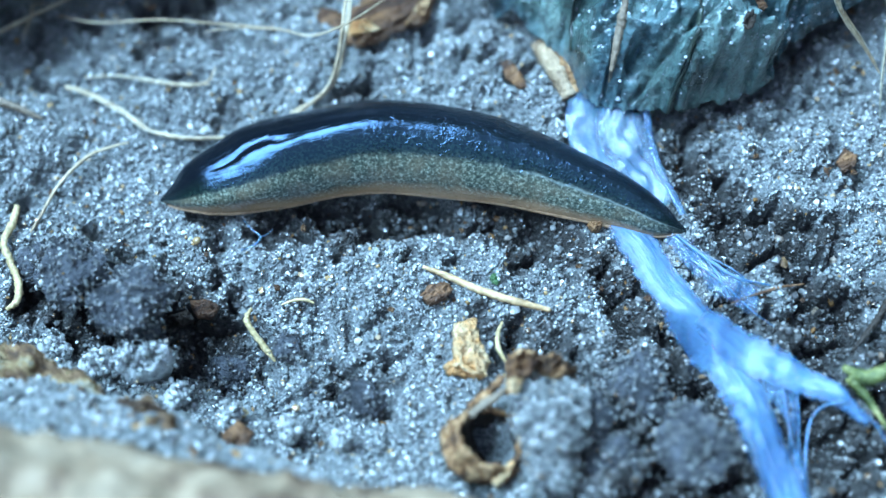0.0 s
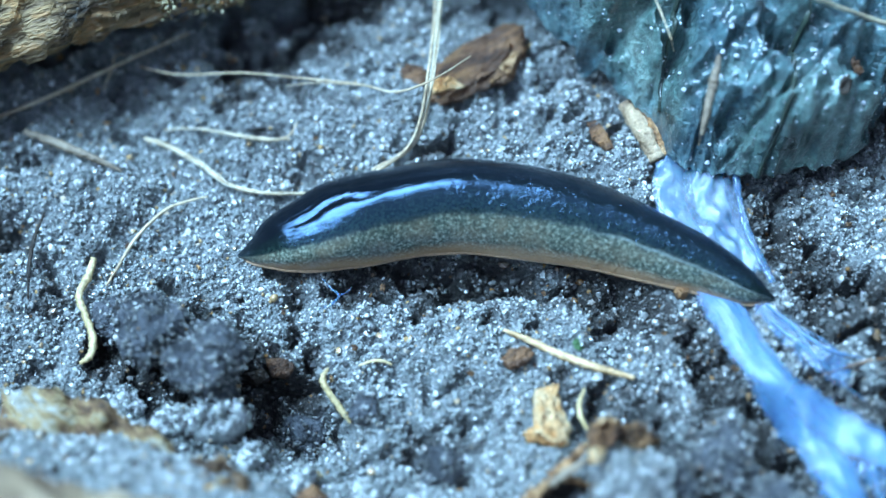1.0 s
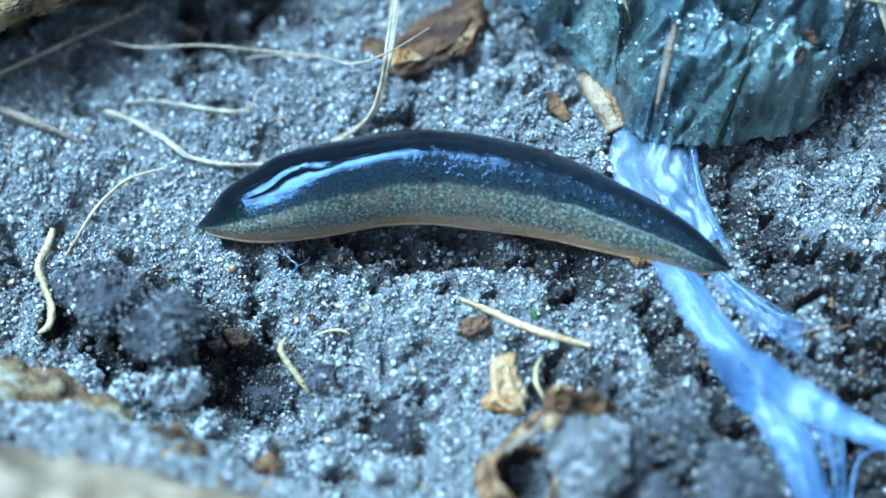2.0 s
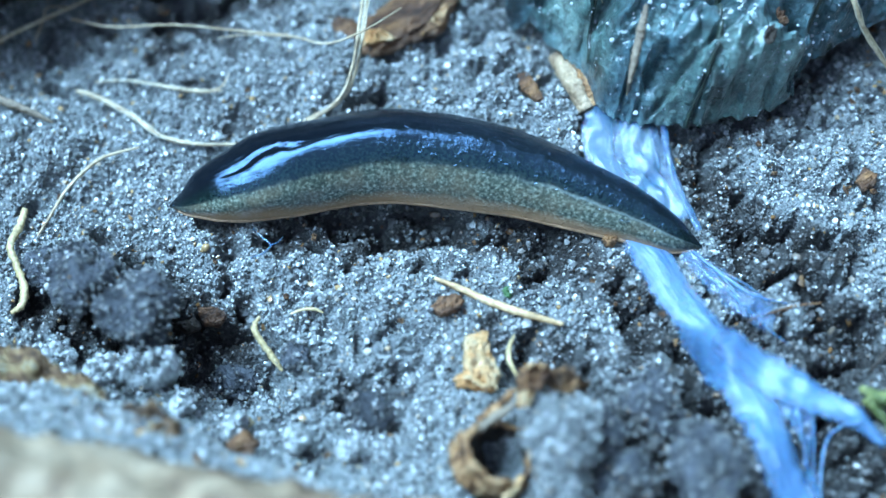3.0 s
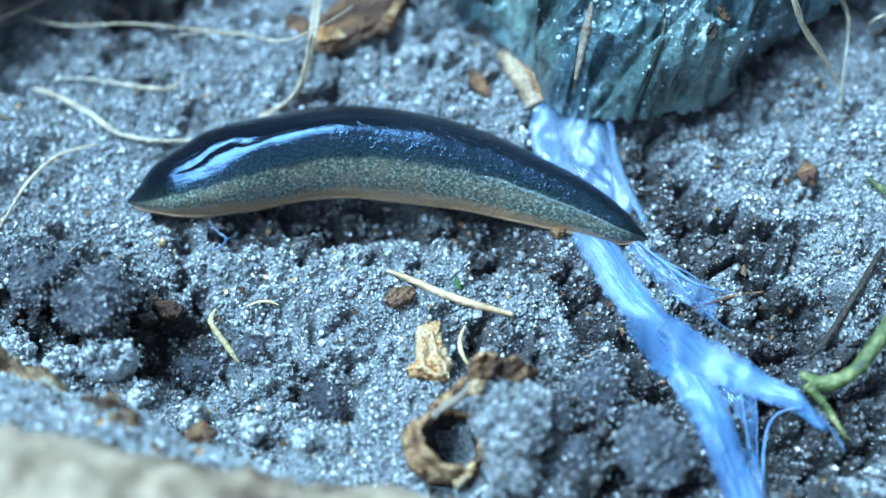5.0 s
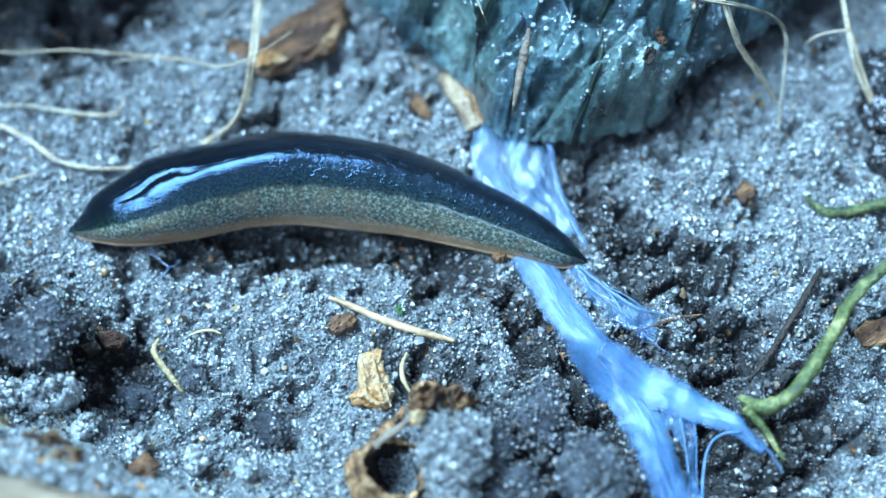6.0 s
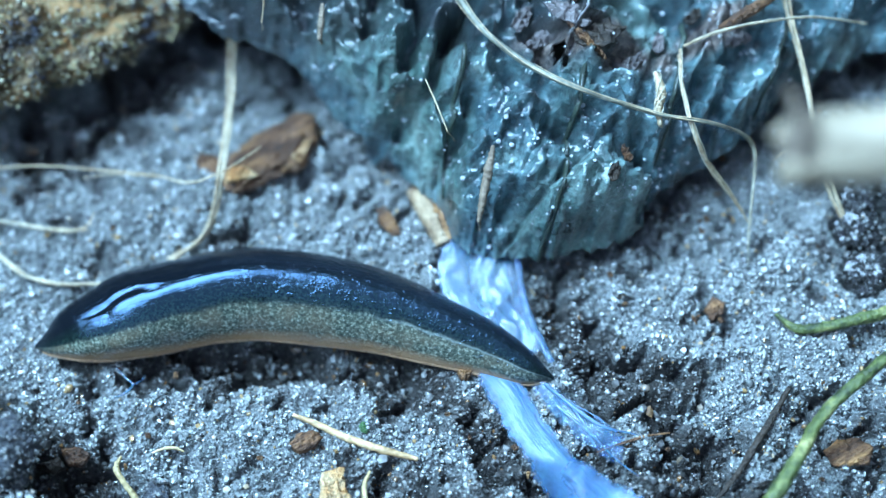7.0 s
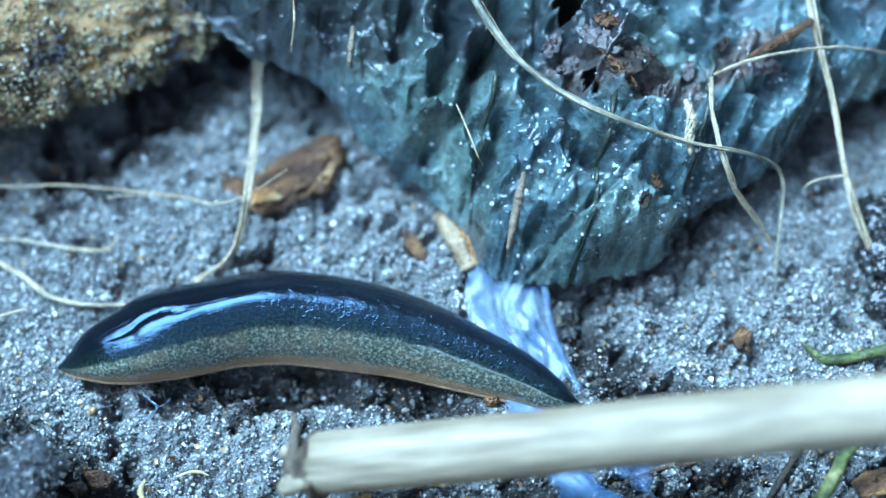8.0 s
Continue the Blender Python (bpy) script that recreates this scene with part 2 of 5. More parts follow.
    links.new(n.outputs[0], bsdf.inputs["Normal"])


def plain(name, stops, per_metre, roughness=0.6, relief_m=0.0002, stretch=None, fine=None, coat=0.0, subsurface=0.0, transmission=0.0):
    """A natural surface: colour by coarse noise, broken up by fine noise, with relief."""
    m, nodes, links, bsdf = shader(name)
    big = noise_at(nodes, links, per_metre, 5, 0.65, stretch=stretch)
    small = noise_at(nodes, links, fine or per_metre * 6, 3, 0.6, stretch=stretch)
    colour = ramp(nodes, links, big, stops)
    colour = mix(nodes, links, 0.75, colour, ramp(nodes, links, small, ((0.3, (0.45,) * 3), (0.7, (1.0,) * 3))), "MULTIPLY")
    links.new(colour, bsdf.inputs["Base Color"])
    links.new(ramp(nodes, links, small, ((0.3, (roughness * 1.25,) * 3), (0.7, (roughness * 0.75,) * 3))), bsdf.inputs["Roughness"])
    total = put(nodes, links, "ShaderNodeMath", ((0, big), (1, small)), operation="ADD")
    bump(nodes, links, bsdf, total.outputs[0], relief_m)
    bsdf.inputs["Coat Weight"].default_value = coat
    bsdf.inputs["Coat Roughness"].default_value = 0.12
    bsdf.inputs["Subsurface Weight"].default_value = subsurface
    bsdf.inputs["Subsurface Scale"].default_value = 0.0006
    bsdf.inputs["Transmission Weight"].default_value = transmission
    return m


def ground_material():
    m, nodes, links, bsdf = shader("damp_sandy_soil")
    dark = put(nodes, links, "ShaderNodeAttribute", attribute_name="humus_and_shade").outputs["Fac"]
    speck = noise_at(nodes, links, 2600, 3, 0.7)
    sand = ramp(nodes, links, speck, ((0.32, (0.05, 0.049, 0.046)), (0.5, (0.215, 0.226, 0.22)), (0.68, (0.435, 0.455, 0.445))))
    soil = ramp(nodes, links, noise_at(nodes, links, 1500, 4, 0.7), ((0.3, (0.011, 0.010, 0.009)), (0.7, (0.075, 0.066, 0.058))))
    links.new(mix(nodes, links, dark, sand, soil), bsdf.inputs["Base Color"])
    links.new(ramp(nodes, links, speck, ((0.35, (0.35,) * 3), (0.65, (0.7,) * 3))), bsdf.inputs["Roughness"])
    bump(nodes, links, bsdf, speck, 0.0009)
    return m


def grain_material():
    m, nodes, links, bsdf = shader("wet_quartz_grains")
    dark = put(nodes, links, "ShaderNodeAttribute", attribute_name="humus_and_shade").outputs["Fac"]
    rand = nodes.new("ShaderNodeNewGeometry").outputs["Random Per Island"]
    pale = ramp(nodes, links, rand, ((0.0, (0.02, 0.02, 0.02)), (0.10, (0.08, 0.08, 0.08)), (0.16, (0.283, 0.285, 0.262)), (0.50, (0.44, 0.455, 0.425)),
                                     (0.82, (0.53, 0.545, 0.52)), (0.97, (0.65, 0.66, 0.635)), (0.985, (0.40, 0.25, 0.11))))
    soil = ramp(nodes, links, rand, ((0.0, (0.010, 0.008, 0.007)), (0.45, (0.045, 0.039, 0.034)), (0.75, (0.14, 0.13, 0.12)), (0.94, (0.30, 0.29, 0.27)), (0.98, (0.20, 0.10, 0.04))))
    links.new(mix(nodes, links, dark, pale, soil), bsdf.inputs["Base Color"])
    shine = ramp(nodes, links, rand, ((0.0, (0.35,) * 3), (0.3, (0.10,) * 3), (1.0, (0.05,) * 3)))
    dull = ramp(nodes, links, rand, ((0.0, (0.6,) * 3), (0.7, (0.30,) * 3), (0.9, (0.08,) * 3)))
    links.new(mix(nodes, links, dark, shine, dull), bsdf.inputs["Roughness"])
    clear = ramp(nodes, links, rand, ((0.15, (0,) * 3), (0.20, (0.40,) * 3), (0.80, (0.45,) * 3), (0.92, (0,) * 3)))
    links.new(mix(nodes, links, dark, clear, (0.1, 0.1, 0.1)), bsdf.inputs["Transmission Weight"])
    bsdf.inputs["IOR"].default_value = 1.6
    bsdf.inputs["Specular IOR Level"].default_value = 0.75
    return m


def crust_material():
    m, nodes, links, bsdf = shader("mossy_sand_crust")
    rand = nodes.new("ShaderNodeNewGeometry").outputs["Random Per Island"]
    tone = ramp(nodes, links, rand, ((0.0, (0.03, 0.03, 0.035)), (0.25, (0.16, 0.13, 0.07)), (0.45, (0.36, 0.28, 0.13)), (0.65, (0.46, 0.37, 0.20)), (0.80, (0.54, 0.45, 0.28)), (0.94, (0.66, 0.62, 0.53)), (0.98, (0.50, 0.22, 0.06))))
    patch = noise_at(nodes, links, 260, 3, 0.6)
    links.new(mix(nodes, links, ramp(nodes, links, patch, ((0.38, (1,) * 3), (0.48, (0,) * 3))), tone, (0.09, 0.09, 0.11)), bsdf.inputs["Base Color"])
    bsdf.inputs["Roughness"].default_value = 0.5
    return m


def worm_material():
    m, nodes, links, bsdf = shader("wet_mottled_skin")
    uv = nodes.new("ShaderNodeTexCoord").outputs["UV"]
    axes = put(nodes, links, "ShaderNodeSeparateXYZ", (("Vector", uv),)).outputs
    wobble = noise_at(nodes, links, 420, 4, 0.6)
    shift = put(nodes, links, "ShaderNodeMath", ((0, wobble), (1, 0.07), (2, -0.035)), operation="MULTIPLY_ADD").outputs[0]
    slant = put(nodes, links, "ShaderNodeMath", ((0, axes[0]), (1, -0.07), (2, 0.035)), operation="MULTIPLY_ADD").outputs[0]
    edge = put(nodes, links, "ShaderNodeMath", ((0, axes[1]), (1, shift)), operation="ADD").outputs[0]
    round_ = put(nodes, links, "ShaderNodeMath", ((0, edge), (1, slant)), operation="ADD").outputs[0]
    mottle = noise_at(nodes, links, 3300, 3, 0.6, distortion=0.4)
    cloud = noise_at(nodes, links, 330, 3, 0.6)
    flank = ramp(nodes, links, mottle, ((0.34, (0.040, 0.052, 0.040)), (0.47, (0.095, 0.112, 0.082)), (0.57, (0.185, 0.205, 0.150)), (0.66, (0.38, 0.40, 0.30))))
    flank = mix(nodes, links, ramp(nodes, links, cloud, ((0.42, (0,) * 3), (0.66, (0.55,) * 3))), flank, (0.19, 0.14, 0.085))
    back = ramp(nodes, links, mottle, ((0.38, (0.005, 0.011, 0.010)), (0.52, (0.009, 0.019, 0.016)), (0.70, (0.018, 0.034, 0.027))))
    top = ramp(nodes, links, round_, ((0.36, (0,) * 3), (0.55, (1,) * 3)))
    back = mix(nodes, links, top, back, (0.005, 0.007, 0.010))
    where = ramp(nodes, links, round_, ((0.0, (0,) * 3), (0.22, (0,) * 3), (0.30, (0.30,) * 3), (0.325, (0.92,) * 3), (0.36, (1,) * 3), (1.0, (1,) * 3)))
    colour = mix(nodes, links, where, flank, back)
    seam = ramp(nodes, links, round_, ((0.288, (0,) * 3), (0.305, (0.6,) * 3), (0.322, (0,) * 3)))
    tail = ramp(nodes, links, axes[0], ((0.66, (0,) * 3), (0.80, (1,) * 3)))
    colour = mix(nodes, links, mix(nodes, links, 1.0, seam, tail, "MULTIPLY"), colour, (0.26, 0.31, 0.28))
    rim = ramp(nodes, links, round_, ((0.0, (1,) * 3), (0.05, (0.75,) * 3), (0.13, (0,) * 3), (1.0, (0,) * 3)))
    colour = mix(nodes, links, rim, colour, (0.58, 0.34, 0.18))
    ends = ramp(nodes, links, axes[0], ((0.0, (0.8,) * 3), (0.035, (0.6,) * 3), (0.10, (0,) * 3), (0.80, (0,) * 3), (0.95, (0.25,) * 3), (0.99, (0.7,) * 3)))
    colour = mix(nodes, links, ends, colour, (0.010, 0.014, 0.015))
    links.new(colour, bsdf.inputs["Base Color"])
    pores = noise_at(nodes, links, 5200, 2, 0.6)
    wet = ramp(nodes, links, axes[0], ((0.0, (0.06,) * 3), (0.06, (0.02,) * 3), (0.42, (0.02,) * 3), (0.56, (0.08,) * 3), (0.70, (0.20,) * 3), (1.0, (0.24,) * 3)))
    links.new(wet, bsdf.inputs["Roughness"])
    height = put(nodes, links, "ShaderNodeMath", ((0, pores), (1, 0.22), (2, noise_at(nodes, links, 900, 2, 0.5))), operation="MULTIPLY_ADD").outputs[0]
    lines = put(nodes, links, "ShaderNodeMapping", (("Vector", uv), ("Scale", (15.0, 30.0, 1.0)))).outputs[0]
    wrinkle = put(nodes, links, "ShaderNodeTexNoise", (("Vector", lines), ("Scale", 1.0), ("Detail", 4), ("Roughness", 0.62), ("Distortion", 0.6))).outputs["Fac"]
    height = put(nodes, links, "ShaderNodeMath", ((0, wrinkle), (1, 1.6), (2, height)), operation="MULTIPLY_ADD").outputs[0]
    much = ramp(nodes, links, axes[0], ((0.0, (0.42,) * 3), (0.10, (0.34,) * 3), (0.40, (0.34,) * 3), (0.60, (0.50,) * 3), (0.85, (0.75,) * 3)))
    beads = ramp(nodes, links, noise_at(nodes, links, 1500, 2, 0.5), ((0.56, (0,) * 3), (0.64, (1,) * 3)))
    beads = mix(nodes, links, 0.5, beads, pores, "ADD")
    slimy = ramp(nodes, links, axes[0], ((0.46, (0,) * 3), (0.58, (0.9,) * 3), (0.80, (1.2,) * 3), (0.95, (0.5,) * 3)))
    drops = mix(nodes, links, 1.0, beads, slimy, "MULTIPLY")
    height = put(nodes, links, "ShaderNodeMath", ((0, drops), (1, height)), operation="ADD").outputs[0]
    n = put(nodes, links, "ShaderNodeBump", (("Height", height), ("Distance", 0.00008), ("Strength", much)))
    links.new(n.outputs[0], bsdf.inputs["Normal"])
    # blue of the sky's reflection is put into the specular tint
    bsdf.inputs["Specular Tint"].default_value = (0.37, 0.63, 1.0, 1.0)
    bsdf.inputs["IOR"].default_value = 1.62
    return m


def strand_material(name="waxy_white_membrane", clear=False, pale=False):
    m, nodes, links, bsdf = shader(name)
    weave = put(nodes, links, "ShaderNodeAttribute", attribute_name="weave").outputs["Vector"]
    streak = put(nodes, links, "ShaderNodeTexNoise", (("Vector", weave), ("Scale", 1.0), ("Detail", 4), ("Roughness", 0.6))).outputs["Fac"]
    cloud = noise_at(nodes, links, 130, 3, 0.5)
    tones = ((0.12, 0.21, 0.32), (0.18, 0.285, 0.39), (0.28, 0.385, 0.48)) if pale else ((0.075, 0.16, 0.285), (0.105, 0.21, 0.34), (0.15, 0.26, 0.385))
    colour = ramp(nodes, links, cloud, tuple(zip((0.34, 0.50, 0.66), tones)))
    colour = mix(nodes, links, 0.38, colour, ramp(nodes, links, cloud if clear else streak, ((0.32, (0.55, 0.66, 0.80)), (0.66, (1.0,) * 3))), "MULTIPLY")
    links.new(colour, bsdf.inputs["Base Color"])
    bsdf.inputs["Roughness"].default_value = 0.10 if clear else 0.42
    bsdf.inputs["Subsurface Weight"].default_value = 0.35
    bsdf.inputs["Subsurface Scale"].default_value = 0.0008
    bsdf.inputs["Coat Weight"].default_value = 1.0 if clear else 0.12
    bsdf.inputs["Coat Roughness"].default_value = 0.05 if clear else 0.15
    height = put(nodes, links, "ShaderNodeMath", ((0, noise_at(nodes, links, 330 if clear else 420, 3, 0.55)), (1, cloud if clear else streak)), operation="ADD").outputs[0]
    bump(nodes, links, bsdf, height, 0.0014 if clear else 0.0003)
    uv = nodes.new("ShaderNodeTexCoord").outputs["UV"]
    axes = put(nodes, links, "ShaderNodeSeparateXYZ", (("Vector", uv),)).outputs
    frayed = noise_at(nodes, links, 1100, 4, 0.7)
    thin = put(nodes, links, "ShaderNodeMath", ((0, frayed), (1, 0.9), (2, -0.45)), operation="MULTIPLY_ADD").outputs[0]
    solid = put(nodes, links, "ShaderNodeMath", ((0, axes[0]), (1, thin)), operation="ADD").outputs[0]
    stops = ((0.10, (0,) * 3), (0.30, (0.45,) * 3), (0.75, (0.92,) * 3)) if not clear else ((0.10, (0,) * 3), (0.30, (0.34,) * 3), (0.9, (0.55,) * 3))
    links.new(ramp(nodes, links, solid, stops), bsdf.inputs["Alpha"])
    return m


def leaf_material():
    m, nodes, links, bsdf = shader("wet_rotting_leaf")
    big = noise_at(nodes, links, 120, 5, 0.65)
    small = noise_at(nodes, links, 900, 5, 0.7)
    tiny = noise_at(nodes, links, 2600, 3, 0.6)
    patch = noise_at(nodes, links, 45, 3, 0.55)
    fresh = put(nodes, links, "ShaderNodeAttribute", attribute_name="fresh").outputs["Fac"]
    decay = put(nodes, links, "ShaderNodeAttribute", attribute_name="decay").outputs["Fac"]
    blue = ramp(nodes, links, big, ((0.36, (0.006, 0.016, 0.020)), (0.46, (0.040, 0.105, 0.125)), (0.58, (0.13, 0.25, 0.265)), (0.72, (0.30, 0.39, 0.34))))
    green = ramp(nodes, links, big, ((0.34, (0.026, 0.060, 0.046)), (0.46, (0.11, 0.215, 0.175)), (0.62, (0.27, 0.39, 0.32))))
    brown = ramp(nodes, links, small, ((0.34, (0.016, 0.010, 0.008)), (0.48, (0.10, 0.070, 0.055)), (0.62, (0.26, 0.20, 0.17))))
    colour = mix(nodes, links, ramp(nodes, links, patch, ((0.54, (0,) * 3), (0.66, (0.8,) * 3))), blue, green)
    colour = mix(nodes, links, mix(nodes, links, 1.0, fresh, (0.6, 0.6, 0.6), "MULTIPLY"), colour, green)
    colour = mix(nodes, links, decay, colour, brown)
    # darkens the blade for rot and for the shade of its folds
    black = put(nodes, links, "ShaderNodeAttribute", attribute_name="rot_and_fold_shade").outputs["Fac"]
    colour = mix(nodes, links, black, colour, mix(nodes, links, 1.0, colour, (0.20, 0.21, 0.23), "MULTIPLY"))
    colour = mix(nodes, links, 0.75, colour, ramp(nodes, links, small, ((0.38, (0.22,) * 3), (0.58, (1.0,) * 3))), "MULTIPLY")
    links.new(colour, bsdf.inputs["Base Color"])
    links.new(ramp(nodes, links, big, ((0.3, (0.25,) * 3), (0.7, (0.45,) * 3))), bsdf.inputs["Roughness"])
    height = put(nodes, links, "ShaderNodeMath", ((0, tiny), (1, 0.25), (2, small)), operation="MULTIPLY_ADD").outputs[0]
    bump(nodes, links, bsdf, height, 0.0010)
    bsdf.inputs["IOR"].default_value = 1.6
    bsdf.inputs["Coat Weight"].default_value = 1.0
    bsdf.inputs["Coat Roughness"].default_value = 0.10
    return m


def water_material():
    m, nodes, links, bsdf = shader("whitened_water")
    # half-opaque white base stands in for bright sky glints on the drops
    bsdf.inputs["Base Color"].default_value = (0.9, 0.95, 1, 1)
    bsdf.inputs["Transmission Weight"].default_value = 0.55
    bsdf.inputs["Roughness"].default_value = 0.03
    bsdf.inputs["IOR"].default_value = 1.4
    return m


DARK_RING = plain("dark_ring_green", ((0.3, (0.008, 0.014, 0.006)), (0.7, (0.05, 0.08, 0.03))), 40, 0.7, 0.008)
SOIL = ground_material()
GRAIN = grain_material()
CRUSTED = crust_material()
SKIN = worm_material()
STRAND = strand_material()
SLIME = strand_material("glassy_slime_film", True)
PALE_SLIME = strand_material("cloudy_pale_slime", True, True)
LEAF = leaf_material()
LEAF_VEIN = plain("dark_leaf_vein", ((0.3, (0.012, 0.022, 0.020)), (0.7, (0.06, 0.09, 0.06))), 600, 0.4, 0.0002, coat=0.5)
WATER = water_material()
SOLE = plain("peach_sole_skin", ((0.3, (0.46, 0.26, 0.14)), (0.7, (0.62, 0.38, 0.22))), 500, 0.35, 0.00005, coat=0.4)
ROOT_TAN = plain("dry_tan_rootlet", ((0.3, (0.28, 0.16, 0.08)), (0.5, (0.62, 0.46, 0.28)), (0.72, (0.86, 0.71, 0.49))), 420, 0.5, 0.0001)
ROOT_FIBRE = plain("bleached_root_fibre", ((0.3, (0.50, 0.42, 0.28)), (0.7, (0.86, 0.78, 0.60))), 700, 0.5, 0.00005)
ROOT_YELLOW = plain("fleshy_yellow_root", ((0.3, (0.46, 0.31, 0.12)), (0.7, (0.80, 0.60, 0.32))), 500, 0.45, 0.0001)
PEELED = plain("peeled_tan_twig", ((0.32, (0.22, 0.13, 0.07)), (0.5, (0.56, 0.38, 0.22)), (0.7, (0.72, 0.56, 0.40))), 420, 0.55, 0.0003)
STRAW = plain("straw_coloured_bark", ((0.3, (0.42, 0.24, 0.10)), (0.5, (0.68, 0.43, 0.21)), (0.72, (0.82, 0.58, 0.33))), 420, 0.5, 0.0001)
ROOT_GREY = plain("dull_grey_root", ((0.3, (0.12, 0.12, 0.09)), (0.5, (0.28, 0.27, 0.20)), (0.72, (0.50, 0.46, 0.34))), 420, 0.45, 0.0001)
BARK_RED = plain("reddish_bark", ((0.32, (0.045, 0.020, 0.012)), (0.46, (0.17, 0.075, 0.035)), (0.56, (0.34, 0.16, 0.07)), (0.68, (0.58, 0.28, 0.10))), 520, 0.55, 0.0006, stretch=((3.0, 0.7, 1.0), (0, 0, radians(35))))
BARK_DARK = plain("peeling_twig_bark", ((0.32, (0.035, 0.022, 0.014)), (0.43, (0.17, 0.08, 0.035)), (0.52, (0.44, 0.21, 0.08)), (0.62, (0.76, 0.46, 0.23))), 520, 0.55, 0.0006, fine=2400)
WOOD_PALE = plain("pale_splintered_wood", ((0.3, (0.55, 0.19, 0.05)), (0.42, (0.94, 0.46, 0.16)), (0.60, (0.98, 0.68, 0.38))), 520, 0.6, 0.0007)
WOOD_GREY = plain("grey_brown_splinter", ((0.3, (0.14, 0.09, 0.055)), (0.7, (0.42, 0.32, 0.22))), 500, 0.6, 0.0002)
WOOD_DARK = plain("dark_rotten_wood", ((0.3, (0.012, 0.009, 0.007)), (0.7, (0.07, 0.045, 0.028))), 400, 0.6, 0.0004)
WOOD_ROTTEN = plain("crumbling_log_wood", ((0.34, (0.04, 0.028, 0.018)), (0.44, (0.22, 0.13, 0.06)), (0.51, (0.44, 0.28, 0.13)), (0.58, (0.58, 0.29, 0.10)), (0.68, (0.66, 0.55, 0.36))), 330, 0.6, 0.0011, fine=1300, stretch=((3.5, 0.8, 0.8), (0, 0, radians(27))))
WOOD_BLEACHED = plain("bleached_plank_wood", ((0.34, (0.10, 0.055, 0.03)), (0.43, (0.20, 0.12, 0.07)), (0.50, (0.385, 0.26, 0.155)), (0.7, (0.53, 0.39, 0.255))), 120, 0.7, 0.0005, fine=500)
STEM = plain("mossy_green_stem", ((0.36, (0.025, 0.038, 0.012)), (0.50, (0.12, 0.15, 0.04)), (0.61, (0.30, 0.30, 0.10)), (0.72, (0.58, 0.50, 0.22))), 420, 0.5, 0.00025)
CLOD = plain("dark_soil_clod", ((0.36, (0.020, 0.021, 0.024)), (0.64, (0.14, 0.145, 0.16))), 500, 0.6, 0.0007, fine=2600)
WET_SOIL = plain("wet_black_soil", ((0.36, (0.006, 0.006, 0.007)), (0.64, (0.035, 0.033, 0.032))), 600, 0.25, 0.0005, fine=2600, coat=0.8)
CRUMB = plain("white_sandy_crumb", ((0.3, (0.58, 0.58, 0.56)), (0.7, (0.86, 0.86, 0.85))), 500, 0.7, 0.0005, fine=2200)
ROTTED = plain("greyish_rotted_leaf", ((0.3, (0.06, 0.045, 0.04)), (0.7, (0.30, 0.25, 0.24))), 500, 0.5, 0.0004, coat=0.4)
BANK_BARK = plain("mottled_ochre_bark", ((0.38, (0.07, 0.035, 0.018)), (0.48, (0.25, 0.13, 0.055)), (0.54, (0.40, 0.27, 0.12)), (0.61, (0.44, 0.40, 0.32)), (0.70, (0.60, 0.59, 0.55))), 260, 0.7, 0.0009, fine=1500, stretch=((1.6, 0.8, 1.0), (0, 0, radians(-25))))
MOSS = plain("bright_green_moss", ((0.3, (0.05, 0.12, 0.04)), (0.7, (0.16, 0.34, 0.13))), 1500, 0.5, 0.0002)
STICK_WOOD = plain("peeled_pale_stick", ((0.30, (0.13, 0.085, 0.05)), (0.42, (0.31, 0.23, 0.145)), (0.52, (0.44, 0.34, 0.225)), (0.7, (0.54, 0.425, 0.285))), 160, 0.65, 0.00025, stretch=((5.0, 0.7, 0.7), (0, 0, 0)), fine=700)
STICK_END = plain("broken_stick_end", ((0.3, (0.07, 0.045, 0.03)), (0.7, (0.30, 0.22, 0.15))), 600, 0.7, 0.0003)


# ---- added dark ring that blocks low sky light ----
def build_dark_ring():
    """An added dark ring round the spot, far outside the view, that keeps low sky light out."""
    count, rows = 120, 14
    verts, faces = [], []
    for k in range(count):
        a = 2 * math.pi * k / count
        for j in range(rows):
            q = Vector((math.cos(a) * 4, math.sin(a) * 4, j * 0.5))
            r = 450 + 66 * noise.noise(q) + 30 * noise.noise(q * 3) + 14 * noise.noise(q * 8) - 5 * j
            # taller at the far right, so the worm's back reflects less sky
            side = 0.5 + 0.5 * math.cos(a - radians(65))
            top = 20 * j * (1 + 1.3 * side * side) * (1 + 0.25 * noise.noise(Vector((math.cos(a) * 3, math.sin(a) * 3, 8))))
            verts.append((r * math.cos(a), r * math.sin(a), top - 9))
    for k in range(count):
        for j in range(rows - 1):
            b = ((k + 1) % count) * rows
            faces.append((k * rows + j, b + j, b + j + 1, k * rows + j + 1))
    ob = part("sky_blocking_ring", mesh_of("sky_blocking_ring", verts, faces), DARK_RING)
    solid = ob.modifiers.new("thickness", "SOLIDIFY")
    solid.thickness = 0.03
    tagged(ob, "added dark green ring that blocks low sky light", "undergrowth", kind="structure")


# ---- ground ----
def height_at(x, y):
    return float(relief(np.array([float(x)]), np.array([float(y)]), False)[0])


